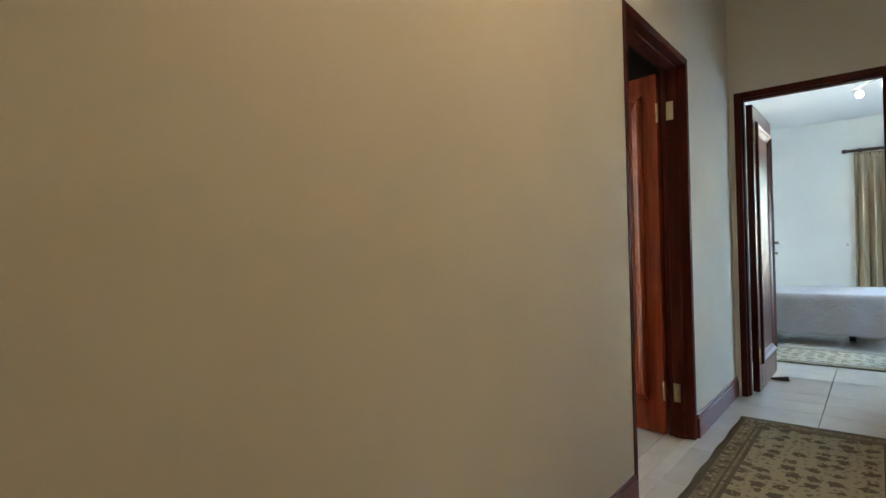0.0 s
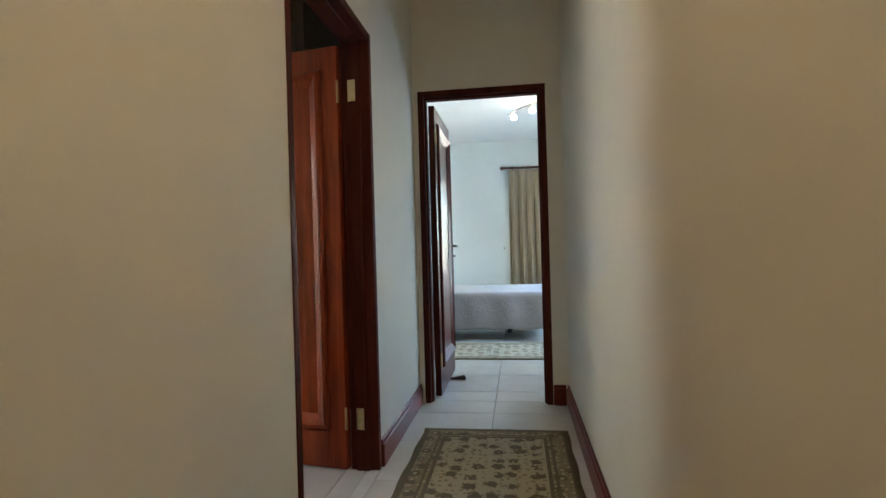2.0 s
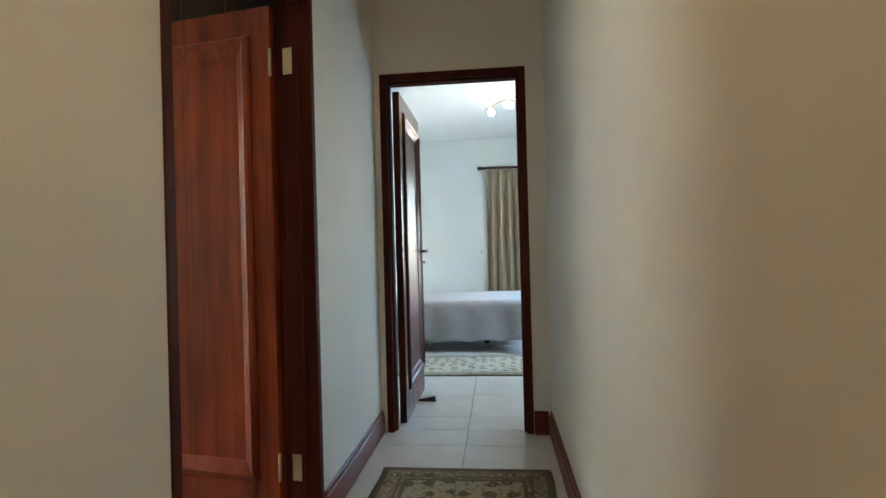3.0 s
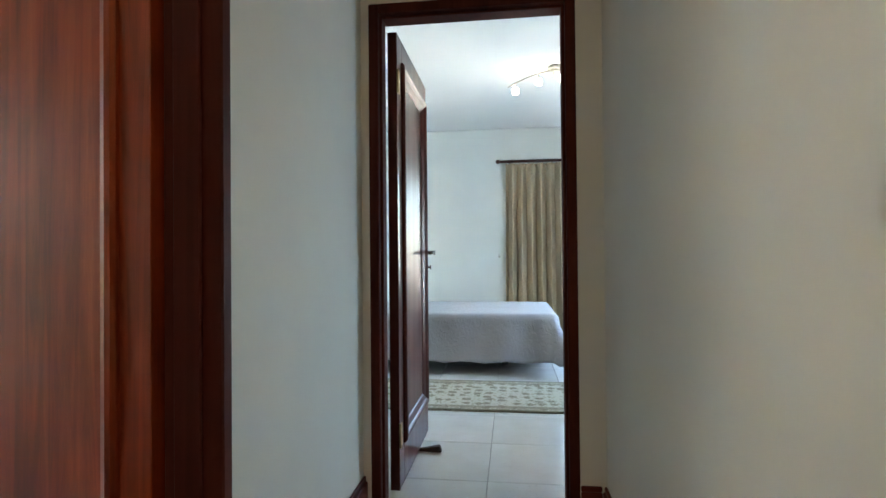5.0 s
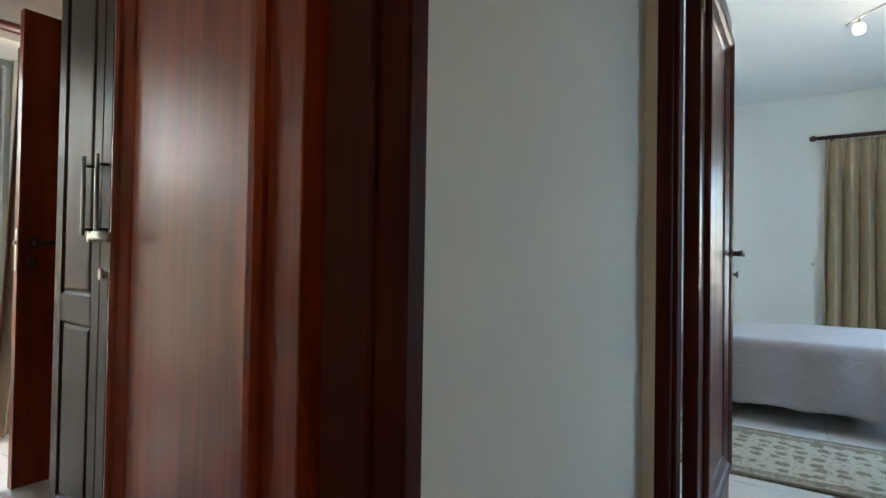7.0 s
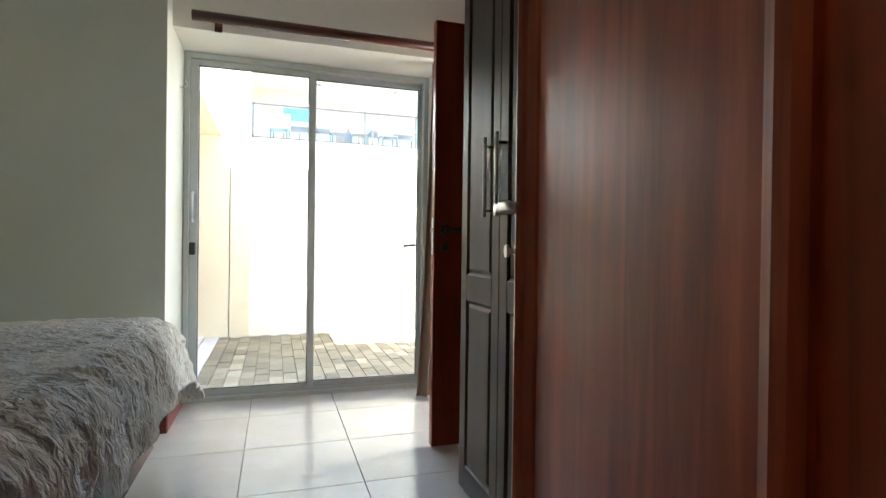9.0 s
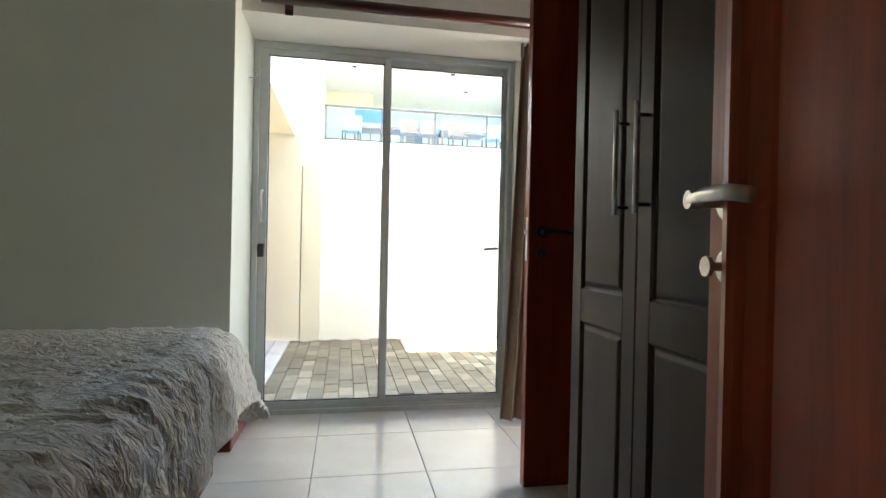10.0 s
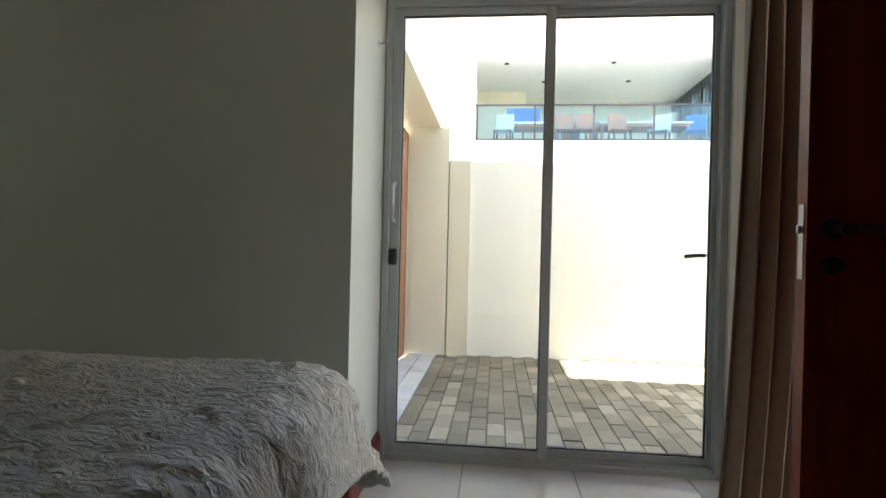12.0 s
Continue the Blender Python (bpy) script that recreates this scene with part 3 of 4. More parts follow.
def framed_window(name, label, plane, x0, x1, a0, a1, z0, z1, bars, mat=ALU, w=0.045):
    """A fixed window; plane 'x' lies across x0..x1 and spans a along y; plane 'y' lies across y and spans a along x."""
    d = thing(name, (0, 0, 0), label, "window", kind="structure")

    def b(p0, p1, q0, q1, r0, r1, bev=0.003):
        return box(p0, p1, q0, q1, r0, r1, bev) if plane == "x" else box(q0, q1, p0, p1, r0, r1, bev)
    fr = [(a0, a0 + w, z0, z1), (a1 - w, a1, z0, z1), (a0 + w, a1 - w, z0, z0 + w), (a0 + w, a1 - w, z1 - w, z1)]
    for k in fr:
        part("window_frame", b(x0, x1, *k), mat, d)
    for bz in bars.get("h", ()):
        part("transom", b(x0, x1, a0 + w, a1 - w, bz - 0.022, bz + 0.022), mat, d)
    for ba in bars.get("v", ()):
        part("mullion", b(x0 + 0.004, x1 - 0.004, ba - 0.022, ba + 0.022, z0 + w, z1 - w), mat, d)
    xm = (x0 + x1) / 2
    g = part("pane", b(xm - 0.003, xm + 0.003, a0 + w, a1 - w, z0 + w, z1 - w, 0), GLASS, d)
    g.visible_shadow = False
    return d


framed_window("window_1", "narrow aluminium window beside the curtain", "x", -4.06, -4.0, 4.278, 4.637, 0.123, SOF - 0.003, {"h": (1.58, 0.80)})
framed_window("window_2", "white framed bedroom window with a dark sill", "y", B2_Y1 + 0.06, B2_Y1 + 0.11, W2[0] + 0.002, W2[1] - 0.002, W2[2] + 0.002, W2[3] - 0.002, {"v": (1.25,)}, plain("white_window_paint", (0.75, 0.76, 0.76), 0.4), 0.035)
framed_window("window_3", "wide aluminium bedroom window", "x", B2_X1 + 0.06, B2_X1 + 0.11, W3[0] + 0.002, W3[1] - 0.002, W3[2] + 0.002, W3[3] - 0.002, {"v": (7.2,)})
structure("window_sill", box(W2[0] - 0.02, W2[1] + 0.02, B2_Y1 - 0.022, B2_Y1 + 0.058, W2[2] - 0.004, W2[2] + 0.016, 0.003), plain("dark_sill_tile", (0.10, 0.08, 0.07), 0.4), "dark tiled window sill", "window sill")


# ---- curtains ----
def curtain(at, turn, width, z0, z1, pleats, depth, mat, label, flare=0.0, lean=0.0, group=""):
    c = thing("curtain", at, label, "curtain", group, turn=turn)
    bm = bmesh.new()
    nu, nv = pleats * 12, 40
    rnd = random.Random(pleats)
    ph = [rnd.uniform(-0.35, 0.35) for _ in range(pleats + 2)]
    am = [rnd.uniform(0.7, 1.25) for _ in range(pleats + 2)]
    rows = []
    for j in range(nv + 1):
        t = j / nv
        row = []
        for i in range(nu + 1):
            s = i / nu
            k = s * pleats
            a = am[int(k)] * (1 - (k % 1)) + am[int(k) + 1] * (k % 1)
            p = ph[int(k)] * (1 - (k % 1)) + ph[int(k) + 1] * (k % 1)
            full = 0.35 + 0.65 * min(1, t * 4)
            y = depth * a * full * math.sin(2 * math.pi * k + p * t) + 0.012 * math.sin(5 * t + 3 * s)
            x = (s - 0.5) * width * (1 + flare * t) + lean * t * t + 0.012 * math.sin(2 * math.pi * k * 2 + p) * t
            row.append(bm.verts.new((x, y, z1 - (z1 - z0) * t)))
        rows.append(row)
    for a, b in zip(rows, rows[1:]):
        for i in range(nu):
            bm.faces.new((a[i], a[i + 1], b[i + 1], b[i]))
    cloth = part("cloth", bm, mat, c, smooth=True)
    so = cloth.modifiers.new("thickness", "SOLIDIFY")
    so.thickness = 0.003
    for i in range(pleats * 2 + 1):
        x = (i / (pleats * 2) - 0.5) * width * 0.98
        part("heading_pleat", box(x - 0.006, x + 0.006, -0.012, 0.012, z1 - 0.07, z1 + 0.012, 0.003), mat, c)
    return c


def curtain_pole(at, length, radius, label, turn=0.0, ends=True):
    p = thing("curtain_pole", at, label, "curtain pole", turn=turn)
    part("pole", lathe([(radius, 0), (radius, length)], 20, "x"), ROD_WOOD, p, smooth=True)
    for x, s in ((0, -1), (length, 1)) if ends else ():
        f = lathe([(radius * 0.9, 0), (radius * 1.1, 0.008), (radius * 0.8, 0.016), (radius * 1.5, 0.035), (radius * 1.6, 0.05), (radius * 1.2, 0.07), (radius * 0.3, 0.078)], 20, "x")
        bmesh.ops.transform(f, matrix=Matrix.Translation((x, 0, 0)) @ Matrix.Diagonal((s, 1, 1, 1)), verts=f.verts)
        bmesh.ops.recalc_face_normals(f, faces=f.faces)
        part("finial", f, ROD_WOOD, p, smooth=True)
    for x in (0.12, length - 0.12):
        part("bracket", boxes((x - 0.012, x + 0.012, radius * 0.5, 0.10, -0.012, 0.012), (x - 0.02, x + 0.02, 0.094, 0.10, -0.04, 0.04)), ROD_WOOD, p)
    return p


curtain_pole((0.03, B2_Y1 - 0.10, 2.295), 1.68, 0.019, "dark wooden curtain pole with ball finials")
curtain((0.455, B2_Y1 - 0.10, 0), 0, 0.74, 0.03, 2.262, 6, 0.07, CURTAIN_2, "tan pleated curtain drawn beside the bedroom window", 0.05)
curtain_pole((LINT + 0.10, 2.80, 2.185), 1.82, 0.027, "dark wooden curtain pole over the sliding door", 90, False)
curtain((LINT - 0.06, 4.33, 0), 90, 0.31, 0.03, SOF - 0.02, 5, 0.035, CURTAIN_1, "brown curtain gathered beside the sliding door", 0.24, -0.05)


def tieback_hook(at, turn, mat, label):
    h = thing("tieback_hook", at, label, "curtain hook", turn=turn)
    part("plate", lathe([(0.014, 0.0), (0.014, 0.003), (0.010, 0.005)], 16, "y"), mat, h)
    part("hook", tube([(0, 0.004, 0), (0, 0.030, 0.002), (0.004, 0.042, 0.012), (0.006, 0.040, 0.028), (0.004, 0.030, 0.036)], 0.004, 8), mat, h, smooth=True)
    return h


tieback_hook((-3.84, ALC, 1.89), 0, WHITE_METAL, "small white curtain hook on the recess wall")
tieback_hook((-0.013, B2_Y1, 1.015), 180, NICKEL, "small metal tieback hook beside the tan curtain")


# ---- beds ----
def drape(length, width, top, drop_x1, drop_y0, drop_y1, radius, mat_cell=0.025, wav=0.0, flare=0.12, relief=0.006, drop_x0=0.0, kick=0.08, cap=9.0):
    """A bedspread over a mattress 0..length (x), 0..width (y): rounded edges, hanging sides, flared corners."""
    bm = bmesh.new()
    xs = np.arange(-drop_x0, length + drop_x1 + 1e-6, mat_cell)
    ys = np.arange(-drop_y0, width + drop_y1 + 1e-6, mat_cell)
    grid = []
    for a in xs:
        row = []
        for b in ys:
            ox = max(0.0, a - length) if a > length else min(0.0, a)
            oy = max(0.0, b - width) if b > width else min(0.0, b)
            cx, cy = min(max(a, 0), length), min(max(b, 0), width)
            rho = math.hypot(ox, oy)
            if rho > 0:
                ux, uy = ox / rho, oy / rho
                rho = min(rho, cap)
                arc = radius * math.pi / 2
                if rho < arc:
                    th = rho / radius
                    out, down = radius * math.sin(th), radius * (1 - math.cos(th))
                else:
                    lean = flare + 4 * abs(ux * uy) * kick * 2
                    out, down = radius + (rho - arc) * lean, radius + (rho - arc) * math.sqrt(max(0.05, 1 - lean * lean))
                fold = 0.012 * math.sin((a if abs(uy) > abs(ux) else b) * 17.0) * min(1, rho / 0.2)
                x, y, z = cx + ux * (out + fold), cy + uy * (out + fold), top - down
                if wav:
                    s = a if abs(uy) > abs(ux) else b
                    z += wav * (abs(math.sin(s * 9.0)) - 0.5) * max(0, (rho - 0.3 * max(drop_x1, drop_y0, 0.01))) / max(drop_x1, drop_y0, 0.01)
            else:
                x, y, z = a, b, top
            n = 0.4 * noise.noise(Vector((a * 7, b * 14, 0.3))) + noise.noise(Vector((a * 14 + 0.9 * noise.noise(Vector((a * 18, b * 18, 2.0))), b * 36 + 1.2 * noise.noise(Vector((a * 22, b * 12, 7.0))), 4.1)))
            z += relief * n
            if rho > 0:
                x += relief * n * (ox / rho)
                y += relief * n * (oy / rho)
            row.append(bm.verts.new((x, y, max(z, 0.012))))
        grid.append(row)
    for a, b in zip(grid, grid[1:]):
        for i in range(len(a) - 1):
            bm.faces.new((a[i], b[i], b[i + 1], a[i + 1]))
    return bm


def bed_2():
    b = thing("bed", (B2_X0 + 0.06, 7.16, 0), "neatly made bed under a mauve-grey scalloped bedspread", "bed", "beds")
    L, W, H = 2.02, 1.18, 0.53
    part("bed_base", box(0.0, L - 0.05, 0.03, W - 0.03, 0.11, 0.32, 0.02, 2), BASE_FABRIC, b)
    part("mattress", box(0.0, L - 0.03, 0.02, W - 0.02, 0.32, H - 0.012, 0.05, 3), MATTRESS, b)
    for x in (0.25, L - 0.45):
        for y in (0.45, W - 0.45):
            part("leg", lathe([(0.03, 0), (0.035, 0.11)], 14), BLACK, _at(b, x, y))
    sp = part("bedspread", drape(L - 0.04, W, H, 0.455, 0.45, 0.45, 0.06, 0.025, 0.034, 0.10, 0.002, 0.0, 0.11, 0.49), QUILT_2, b, smooth=True)
    so = sp.modifiers.new("thickness", "SOLIDIFY")
    so.thickness = 0.008
    return b


def _at(parent, x, y):
    holder = new("foot")
    holder.parent = parent
    holder.location = (x, y, 0)
    return holder


def bed_1():
    # the bed runs along -y from its foot; local x points to the foot
    b = thing("bed", (-1.45, 0.715, 0), "low bed with a grey crinkled quilt and taupe fabric base", "bed", "beds", turn=90)
    L, W, H = 2.03, 1.53, 0.655
    part("bed_base", box(0.0, L, 0.02, W - 0.03, 0.10, 0.34, 0.012, 2), BASE_FABRIC, b)
    part("mattress", box(0.0, L, 0.02, W - 0.02, 0.34, H - 0.012, 0.06, 3), MATTRESS, b)
    for x in (0.12, L - 0.10):
        for y in (0.12, W - 0.12):
            part("leg", lathe([(0.028, 0), (0.036, 0.10)], 14), BLACK, _at(b, x, y))
    sp = part("quilt", drape(L - 0.04, W, H, 0.38, 0.30, 0.50, 0.14, 0.0105, 0.0, 0.15, 0.0125, 0.0, 0.085, 0.54), QUILT_1, b, smooth=True)
    so = sp.modifiers.new("thickness", "SOLIDIFY")
    so.thickness = 0.008
    return b


bed_1()
bed_2()


# ---- rugs ----
def rug(at, hx, hy, mat, label):
    bm = bmesh.new()
    nx, ny = max(8, int(hx * 2 / 0.04)), max(8, int(hy * 2 / 0.04))
    g = [[bm.verts.new((hx * (2 * i / nx - 1) + 0.004 * math.sin(j * 0.7), hy * (2 * j / ny - 1), 0.011 + 0.002 * noise.noise(Vector((i * 0.2, j * 0.2, at[0]))))) for j in range(ny + 1)] for i in range(nx + 1)]
    for a, b in zip(g, g[1:]):
        for j in range(ny):
            bm.faces.new((a[j], b[j], b[j + 1], a[j + 1]))
    ob = tagged(mesh_object("rug", bm, mat, True), label, "rug", "rugs")
    so = ob.modifiers.new("thickness", "SOLIDIFY")
    so.thickness = 0.009
    so.offset = -1
    ob.matrix_basis = pose(*at)
    return ob


rug((0.047, 3.155, 0), 0.40, 1.0, RUG_1, "green and beige floral runner rug on the corridor tiles")
rug((0.05, 6.455, 0), 1.05, 0.415, RUG_2, "pale beige floral rug beside the bed")


# ---- wardrobe ----
def wardrobe():
    yf = 3.898
    w = thing("wardrobe", (0, 0, 0), "dark brown built-in wardrobe with raised panel doors", "wardrobe")
    x_end, n, dw = -2.316, 4, 0.351
    part("carcass", box(x_end, x_end + n * dw, yf + 0.022, 4.80, 0.08, 2.40, 0.002), WARD, w)
    part("plinth", box(x_end + 0.01, x_end + n * dw - 0.01, yf + 0.05, 4.80, 0, 0.08), WARD, w)
    part("cornice", box(x_end - 0.02, x_end + n * dw, yf - 0.015, 4.80, 2.40, 2.46, 0.008, 2), WARD, w)
    for k in range(n):
        a, b = x_end + k * dw + 0.0015, x_end + (k + 1) * dw - 0.0015
        door = new("door")
        door.parent = w
        st = 0.058
        z0, z1 = 0.085, 2.395
        cuts = [(z0 + 0.09, 0.786), (0.878, z1 - 0.10)]
        part("stile", box(a, a + st, yf, yf + 0.021, z0, z1, 0.002), WARD, door)
        part("stile", box(b - st, b, yf, yf + 0.021, z0, z1, 0.002), WARD, door)
        for r0, r1 in ((z0, cuts[0][0]), (cuts[0][1], cuts[1][0]), (cuts[1][1], z1)):
            part("rail", box(a + st, b - st, yf, yf + 0.021, r0, r1), WARD, door)
        for c0, c1 in cuts:
            bm = ring_frame(a + st, b - st, c0, c1, [(0.0, 0.0), (0.003, -0.005), (0.008, -0.009), (0.013, -0.009), (0.022, -0.003), (0.026, -0.002)])
            loop = [bm.verts.new((x, -0.002, z)) for x, z in ((a + st + 0.026, c0 + 0.026), (b - st - 0.026, c0 + 0.026), (b - st - 0.026, c1 - 0.026), (a + st + 0.026, c1 - 0.026))]
            bm.faces.new(loop)
            bmesh.ops.transform(bm, matrix=Matrix.Translation((0, yf, 0)) @ Matrix.Diagonal((1, -1, 1, 1)), verts=bm.verts)
            bmesh.ops.recalc_face_normals(bm, faces=bm.faces)
            for f in bm.faces:
                if f.normal.y > 0:
                    f.normal_flip()
            part("raised_panel", bm, WARD, door)
        hx = b - 0.045 if k % 2 == 0 else a + 0.045
        part("handle", tube([(hx, yf - 0.034, 1.078), (hx, yf - 0.034, 1.332)], 0.0062, 12), STEEL, door, "brushed steel bar handle", True)
        for z in (1.098, 1.302):
            part("handle_post", tube([(hx, yf + 0.002, z), (hx, yf - 0.034, z)], 0.0045, 10), BRONZE, door, smooth=True)
    return w


wardrobe()


# ---- lamps ----
def track_light():
    t = thing("track_light", (0.55, 7.42, CEIL_Z), "curved steel ceiling track light with four lit glass shades", "ceiling light")
    part("ceiling_plate", lathe([(0.05, -0.028), (0.056, -0.024), (0.056, 0.0)], 28), NICKEL, t)
    part("stem", lathe([(0.008, -0.10), (0.008, -0.026)], 12), NICKEL, t, smooth=True)
    pts = []
    for i in range(25):
        s = i / 24 * 2 - 1
        pts.append((s * 0.42, -0.12 + 0.055 * (1 - s) ** 2, -0.055 - 0.085 * s * s))
    part("bar", tube(pts, 0.007, 10), NICKEL, t, smooth=True)
    for s in (-0.76, -0.27, 0.24, 0.74):
        i = int((s + 1) * 12)
        x, y, z = pts[i]
        arm = lathe([(0.006, -0.045), (0.011, -0.043), (0.011, -0.03), (0.005, -0.028), (0.005, 0.0)], 12)
        bmesh.ops.translate(arm, vec=(x, y, z), verts=arm.verts)
        part("swivel", arm, NICKEL, t, smooth=True)
        sh = lathe([(0.012, 0.0), (0.028, -0.006), (0.034, -0.022), (0.033, -0.045), (0.027, -0.06), (0.018, -0.063)], 20)
        bmesh.ops.translate(sh, vec=(x, y, z - 0.042), verts=sh.verts)
        part("shade", sh, SHADE_GLASS, t, "lit white glass shade", True)
    return t


def hall_light():
    t = thing("ceiling_light", (0.0, 1.55, CEIL_Z), "warm lit round glass ceiling light in the corridor", "ceiling light")
    part("base_ring", lathe([(0.15, -0.02), (0.155, -0.015), (0.155, 0.0)], 32), NICKEL, t)
    part("dome", lathe([(0.02, -0.095), (0.07, -0.088), (0.11, -0.065), (0.135, -0.035), (0.14, -0.021)], 32), HALL_GLASS, t, "warm lit frosted dome", True)
    return t


track_light()
hall_light()
win_lamp = bpy.data.lights.new("window_daylight", "AREA")
win_lamp.shape, win_lamp.size, win_lamp.size_y = "RECTANGLE", 0.96, 1.06
win_lamp.energy = 1.3
win_lamp.color = (0.42, 0.70, 1.0)
wl = new("window_daylight", win_lamp)
wl.matrix_world = look((B2_X1 + 0.19, 7.2, 1.0), (0, 7.2, 1.0))

# Added fill lamp, no known source: brightens the first bedroom through the bathroom doorway.
bath_lamp = bpy.data.lights.new("bathroom_fill", "AREA")
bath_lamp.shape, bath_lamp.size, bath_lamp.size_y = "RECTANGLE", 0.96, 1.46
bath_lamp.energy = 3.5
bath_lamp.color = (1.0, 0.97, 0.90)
ba = new("bathroom_fill", bath_lamp)
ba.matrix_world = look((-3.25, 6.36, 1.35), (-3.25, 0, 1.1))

# ---- courtyard and beyond ----
structure("ground", box(-400, 400, -400, 400, -0.30, -0.075), GROUND, "pale open ground reaching the horizon", "ground")
structure("floor_slab", boxes((XO, B2_X1 + 0.2, -1.73, B2_Y1 + 0.2, -0.074, -0.011)), GROUT, "grey cement screed under the floor tiles", "floor")
structure("wall_14", box(-6.74, -6.60, 2.970, 7.15, -0.08, 1.82), WHITE_OUT, "white rendered courtyard wall", "wall")
structure("wall_15", boxes((-6.78, -6.54, 2.770, 2.970, -0.08, 1.82), (-6.78, -6.54, 2.412, 2.760, -0.08, 2.13)), CREAM_OUT, "cream rendered pillar beside the entrance door", "wall")
structure("wall_16", boxes((-6.78, XO - 0.01, 2.23, 2.68, 2.13, 5.8), (-6.78, -6.545, 2.23, 2.41, -0.08, 2.13), (-5.502, XO - 0.01, 2.23, 2.41, -0.08, 2.13)), CREAM_OUT, "cream rendered porch wall over the entrance", "wall")
# Added out of view as a reflector: throws sunlight back through the sliding door.
structure("wall_18", box(-6.60, XO - 0.01, 7.0, 7.15, -0.08, 2.6), WHITE_OUT, "unseen white wall added to bounce sunlight into the bedroom", "wall")
structure("wall_17", box(-4.26, XO - 0.005, -2.0, 2.22, -0.07, 2.80), CREAM_OUT, "cream rendered outer house wall", "wall")


def entry_door():
    d = thing("entrance_door", (-6.535, 2.35, -0.03), "brown wooden panelled entrance door", "door")
    w, h = 1.03, 2.10
    part("leaf", box(0, w, -0.02, 0.02, 0, h), ENTRY_WOOD, d)
    for i in range(2):
        for j in range(4):
            x0, z0 = 0.09 + i * 0.45, 0.12 + j * 0.49
            p = ring_frame(x0, x0 + 0.38, z0, z0 + 0.42, [(0, 0.020), (0.0, 0.030), (0.018, 0.034), (0.032, 0.024), (0.05, 0.030), (0.07, 0.034)])
            lp = [p.verts.new((x, 0.034, z)) for x, z in ((x0 + 0.07, z0 + 0.07), (x0 + 0.31, z0 + 0.07), (x0 + 0.31, z0 + 0.35), (x0 + 0.07, z0 + 0.35))]
            p.faces.new(lp)
            bmesh.ops.recalc_face_normals(p, faces=p.faces)
            part("raised_panel", p, ENTRY_WOOD, d)
    for z in (1.55, 1.02):
        part("lock_rose", lathe([(0.02, 0.02), (0.02, 0.034), (0.012, 0.04)], 14, "y"), STEEL, _at(d, 0.95, 0)).location.z = z
    return d


entry_door()
for a, b in ((XO - 0.005, -5.00), (-5.005, -5.80), (-5.805, -6.54)):
    structure("concrete_apron", box(b, a, 2.415, 2.53, -0.075, -0.022, 0.004), CONCRETE, "pale concrete edging slab by the entrance", "paving")
    structure("concrete_apron", box(b, a, 2.536, 2.675, -0.075, -0.026, 0.004), CONCRETE, "pale concrete edging slab by the paving", "paving")


def neighbour():
    X = -15.3
    d = thing("neighbour_house", (X, 0, 0), "white two-storey house with a glazed balcony", "house")
    y0, y1, zf, zc = 2.60, 9.3, 3.79, 6.30
    part("wall", boxes((-0.3, 0, -3, y0, -0.08, 7.0), (-0.3, 0, y1, 12.5, -0.08, 7.0), (-0.3, 0, y0, y1, -0.08, zf), (-0.3, 0, y0, y1, zc, 7.0)), WHITE_OUT, d)
    part("balcony_floor", box(-6, -0.3, y0 - 0.1, y1 + 0.6, zf - 0.2, zf - 0.004), CONCRETE, d)
    part("balcony_ceiling", box(-6, -0.3, y0 - 0.1, y1 + 0.6, zc + 0.004, zc + 0.2), CEIL, d)
    part("back_wall", box(-6.1, -6, y0 - 0.1, y1 + 0.6, zf, zc), CREAM_OUT, d)
    part("side_wall", boxes((-6, -0.3, y0 - 0.2, y0 - 0.1, zf, zc), (-6, -4.2, y0 - 0.1, y0 + 1.5, zf, zc)), CREAM_OUT, d)
    part("roof", box(-7, 0.3, -3.2, 12.7, 7.0, 7.2), CONCRETE, d)
    for k in range(6):
        yy = y1 + 0.1
        xa = -0.3 - k * 0.95
        win = part("window", box(xa - 0.9, xa, yy, yy + 0.05, zf, zc), RAIL_GLASS, d, "tall tinted window pane")
        part("window_frame", boxes((xa - 0.05, xa, yy - 0.03, yy + 0.06, zf, zc), (xa - 0.9, xa - 0.05, yy - 0.02, yy + 0.06, zc - 0.28, zc)), DARK_GLASS, d)
    rail = new("balustrade")
    rail.parent = d
    n = 5
    w = 1.49
    for k in range(n + 1):
        yk = y0 + 0.05 + k * w
        part("post", box(-0.06, -0.02, yk - 0.022, yk + 0.022, zf, zf + 0.90), BRONZE, rail)
    for k in range(n):
        yk = y0 + 0.05 + k * w
        part("pane", box(-0.045, -0.035, yk + 0.024, yk + w - 0.024, zf + 0.06, zf + 0.87), RAIL_GLASS, rail)
    part("top_rail", box(-0.07, -0.01, y0, y1, zf + 0.90, zf + 0.94), BRONZE, rail)
    part("bottom_rail", box(-0.06, -0.02, y0, y1, zf + 0.02, zf + 0.05), BRONZE, rail)
    for x, y in ((-1.5, 3.4), (-1.5, 6.4), (-3.2, 4.6), (-3.2, 7.2)):
        part("downlight", lathe([(0.07, zc - 0.012), (0.07, zc)], 14), DARK_GLASS, _at(d, x, y))
    return d


neighbour()


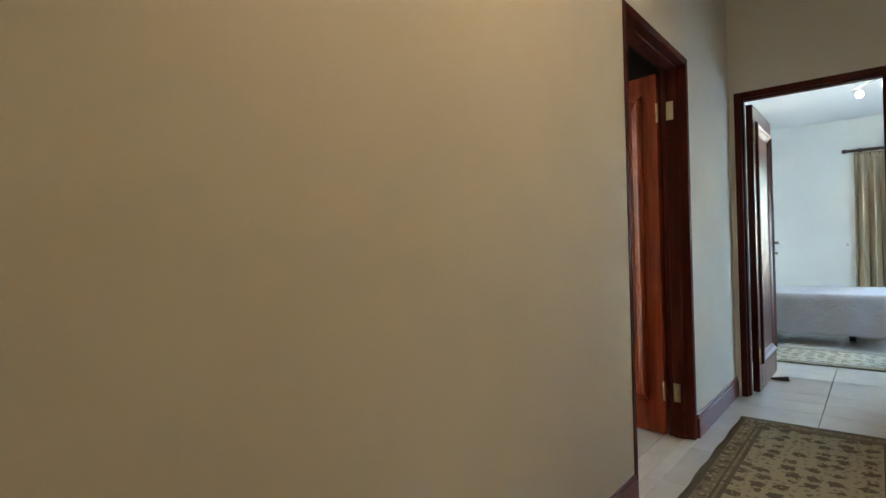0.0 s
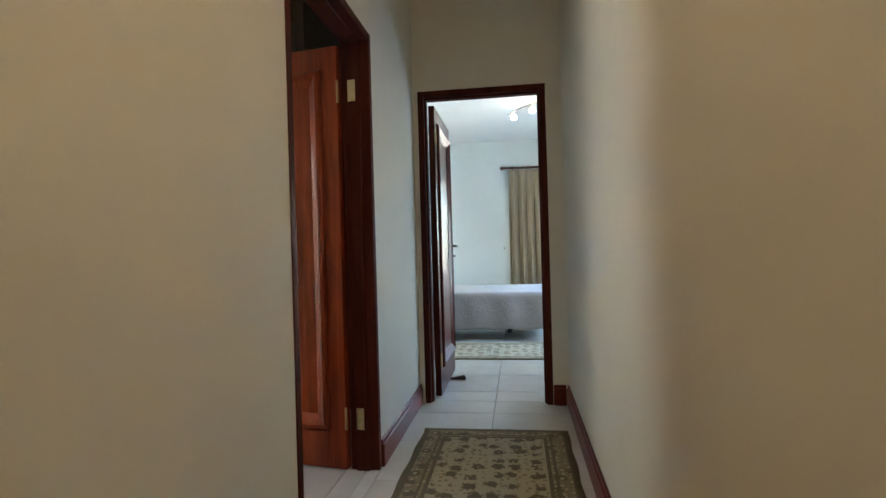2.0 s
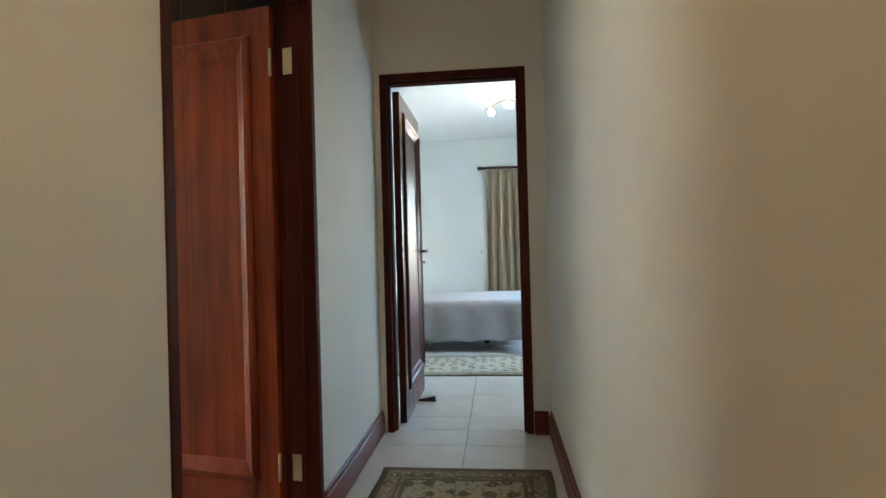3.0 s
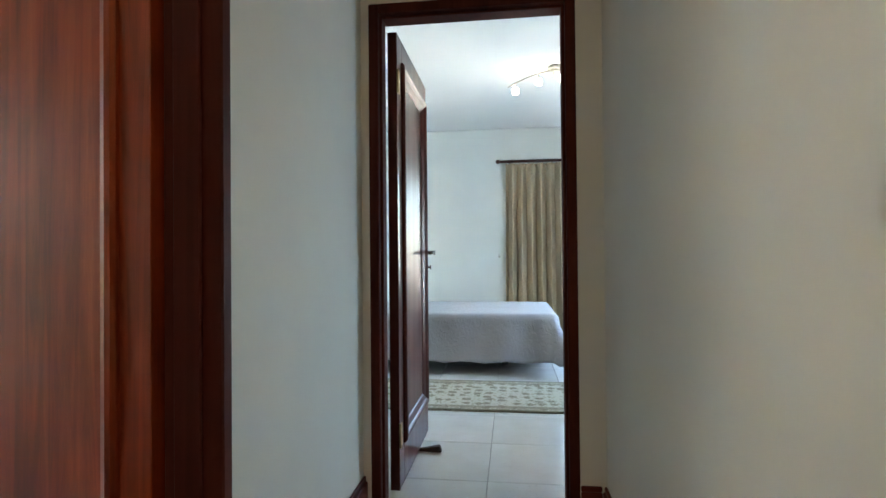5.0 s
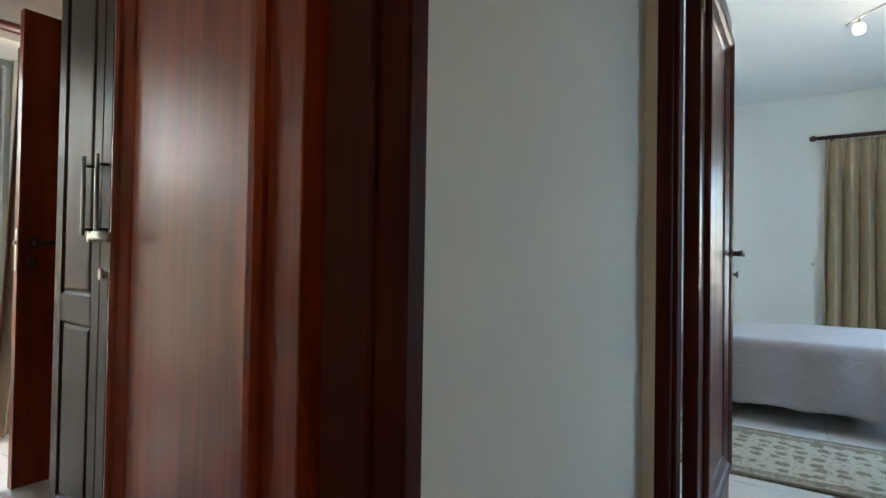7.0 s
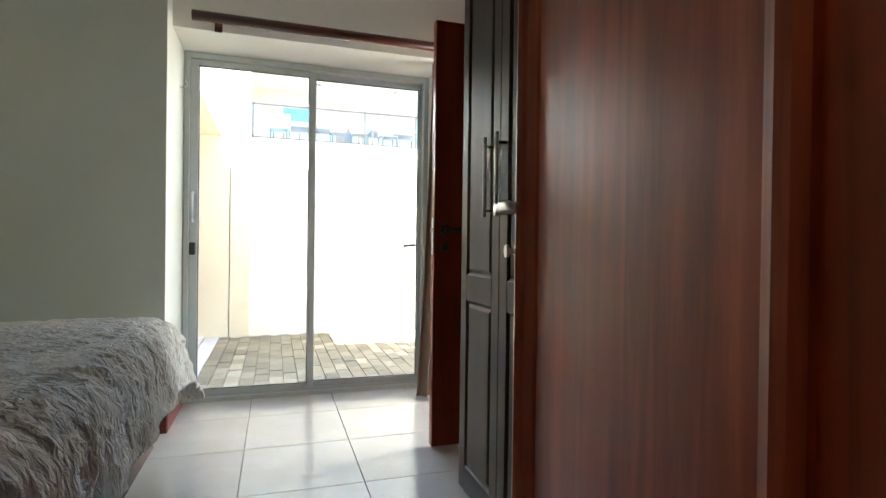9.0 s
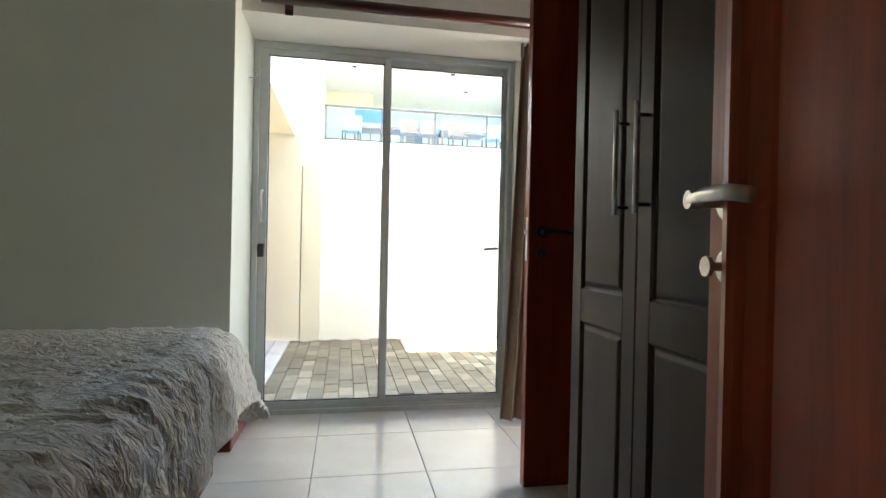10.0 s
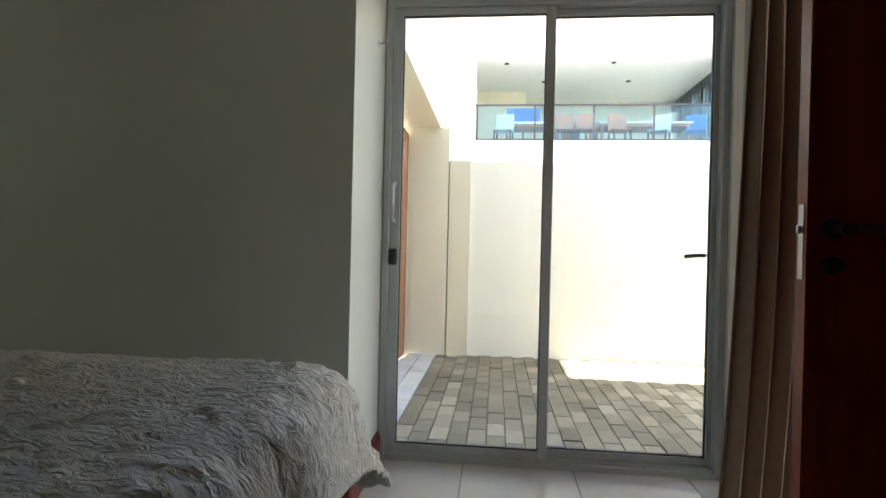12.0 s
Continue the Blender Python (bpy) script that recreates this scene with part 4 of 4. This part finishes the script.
def terrace_table(x, y):
    t = thing("terrace_table", (-15.3 + x, y, 3.796), "long pale topped table on the balcony", "table", "balcony tables")
    part("tabletop", box(-0.44, 0.44, -1.25, 1.25, 0.70, 0.75, 0.006), WHITE_METAL, t)
    for sx in (-0.38, 0.38):
        for sy in (-1.15, 1.15):
            part("leg", box(sx - 0.03, sx + 0.03, sy - 0.03, sy + 0.03, 0, 0.70), TABLE_WOOD, t)
    part("apron", box(-0.4, 0.4, -1.17, 1.17, 0.62, 0.70), TABLE_WOOD, t)
    return t


def terrace_chair(x, y, turn, mat, label):
    t = thing("terrace_chair", (-15.3 + x, y, 3.796), label, "chair", "balcony chairs", turn=turn)
    part("seat", box(-0.25, 0.25, -0.25, 0.25, 0.40, 0.45, 0.01), mat, t)
    part("backrest", box(-0.25, 0.25, 0.21, 0.25, 0.45, 0.92, 0.01), mat, t)
    for sx in (-0.22, 0.22):
        for sy in (-0.22, 0.22):
            part("leg", box(sx - 0.02, sx + 0.02, sy - 0.02, sy + 0.02, 0, 0.40), BRONZE, t)
    return t


terrace_table(-1.55, 4.6)
terrace_table(-1.55, 7.2)
for x, y, tn in ((-0.75, 5.0, 92), (-0.75, 5.56, 88), (-0.8, 6.45, 96), (-2.35, 5.3, -90)):
    terrace_chair(x, y, tn, TABLE_WOOD, "brown wooden chair on the balcony")
for x, y, tn in ((-0.8, 3.35, 80), (-0.9, 7.5, 60)):
    terrace_chair(x, y, tn, ALU, "grey chair on the balcony")
terrace_chair(-0.9, 8.45, 70, BLUE, "blue canvas chair on the balcony")
bl = thing("blue_awning", (-15.3 - 2.4, 3.95, 3.796), "blue canvas screen standing on the balcony", "screen")
part("canvas", box(-0.02, 0.02, -0.5, 0.5, 1.05, 1.45), BLUE, bl)
part("pole", lathe([(0.02, 0), (0.02, 1.45)], 10), BRONZE, bl)


# fence outside the second bedroom
fence = thing("fence", (0, 12.4, -0.075), "dark metal fence of upright bars", "fence")
FENCE = plain("dark_fence_paint", (0.02, 0.02, 0.02), 0.5)
for k in range(30):
    part("bar", box(-1.0 + k * 0.14 - 0.014, -1.0 + k * 0.14 + 0.014, -0.010, 0.010, 0, 1.05), FENCE, fence)
for z in (0.15, 1.0):
    part("rail", box(-1.1, 3.2, -0.015, 0.015, z, z + 0.03), FENCE, fence)


# ---- floor tiles and pavers ----
def cells(lo, hi, line, pitch):
    k = math.floor((lo - line) / pitch)
    out = []
    while line + k * pitch < hi - 1e-6:
        a, b = max(lo, line + k * pitch), min(hi, line + (k + 1) * pitch)
        if b - a > 0.02:
            out.append((a, b))
        k += 1
    return out


TILE_MESH = {}


def tile_mesh(w, d):
    key = (round(w, 3), round(d, 3))
    if key not in TILE_MESH:
        bm = bmesh.new()
        g = 0.0017
        x, y = w / 2 - g, d / 2 - g
        lo = [bm.verts.new((sx * x, sy * y, -0.010)) for sx, sy in ((-1, -1), (1, -1), (1, 1), (-1, 1))]
        md = [bm.verts.new((sx * x, sy * y, -0.0015)) for sx, sy in ((-1, -1), (1, -1), (1, 1), (-1, 1))]
        hi = [bm.verts.new((sx * (x - 0.0015), sy * (y - 0.0015), 0.0)) for sx, sy in ((-1, -1), (1, -1), (1, 1), (-1, 1))]
        for p, q in ((lo, md), (md, hi)):
            for k in range(4):
                bm.faces.new((p[k], p[(k + 1) % 4], q[(k + 1) % 4], q[k]))
        bm.faces.new(hi)
        me = bpy.data.meshes.new("tile")
        bm.to_mesh(me)
        bm.free()
        me.materials.append(TILE)
        TILE_MESH[key] = me
    return TILE_MESH[key]


def tiled_floor(name, x0, x1, y0, y1, lx, ly, label):
    fl = thing(name, (0, 0, 0), label, "floor", kind="structure")
    for a, b in cells(x0, x1, lx, 0.495):
        for c, d in cells(y0, y1, ly, 0.495):
            o = new("tile", tile_mesh(b - a, d - c))
            o.parent = fl
            o.location = ((a + b) / 2, (c + d) / 2, 0)


tiled_floor("floor_1", XL - 0.06, XR, -1.6, YF + 0.06, 0.025, 4.475, "cream glazed floor tiles in the corridor")
tiled_floor("floor_2", B2_X0, B2_X1, YF + 0.06, B2_Y1, 0.025, 4.475, "cream glazed floor tiles in the bedroom")
tiled_floor("floor_3", XO, XL - 0.06, B1_Y0, B1_Y1, -3.605, 3.098, "cream glazed floor tiles before the sliding door")

# brick paving of the courtyard
PL, PW = 0.205, 0.103
paver = bmesh.new()
add_box(paver, -PL / 2 + 0.002, PL / 2 - 0.002, -PW / 2 + 0.002, PW / 2 - 0.002, -0.045, 0.0, 0.003)
paver_mesh = bpy.data.meshes.new("paver")
paver.to_mesh(paver_mesh)
paver.free()
paver_mesh.materials.append(PAVER)
paving = structure("paving", box(-6.599, XO - 0.005, 2.68, 7.0, -0.074, -0.044), SAND, "weathered clay brick paving in the courtyard", "paving")
rnd = random.Random(5)
count = 0
far_paving = bmesh.new()
row = 0
yy = 2.68 + PW / 2
while yy < 7.0:
    xx = -4.13 - PL / 2 + (PL / 2 if row % 2 else 0)
    while xx > -6.60 + PL * 0.4:
        xc = min(xx, -4.13 - PL / 2)
        dz = rnd.uniform(-0.003, 0.003)
        if yy < 5.4 and count < 300:
            o = new("brick", paver_mesh)
            o.parent = paving
            o.matrix_basis = pose(xc, yy, -0.030 + dz, rnd.uniform(-0.6, 0.6), rnd.uniform(-0.6, 0.6), rnd.uniform(-0.8, 0.8))
            count += 1
        else:
            add_box(far_paving, xc - PL / 2 + 0.003, xc + PL / 2 - 0.003, yy - PW / 2 + 0.003, yy + PW / 2 - 0.003, -0.07, -0.03 + dz)
        xx -= PL
    yy += PW
    row += 1
rest = part("brick_field", far_paving, PAVER, paving)
rest["kind"] = "stuff"
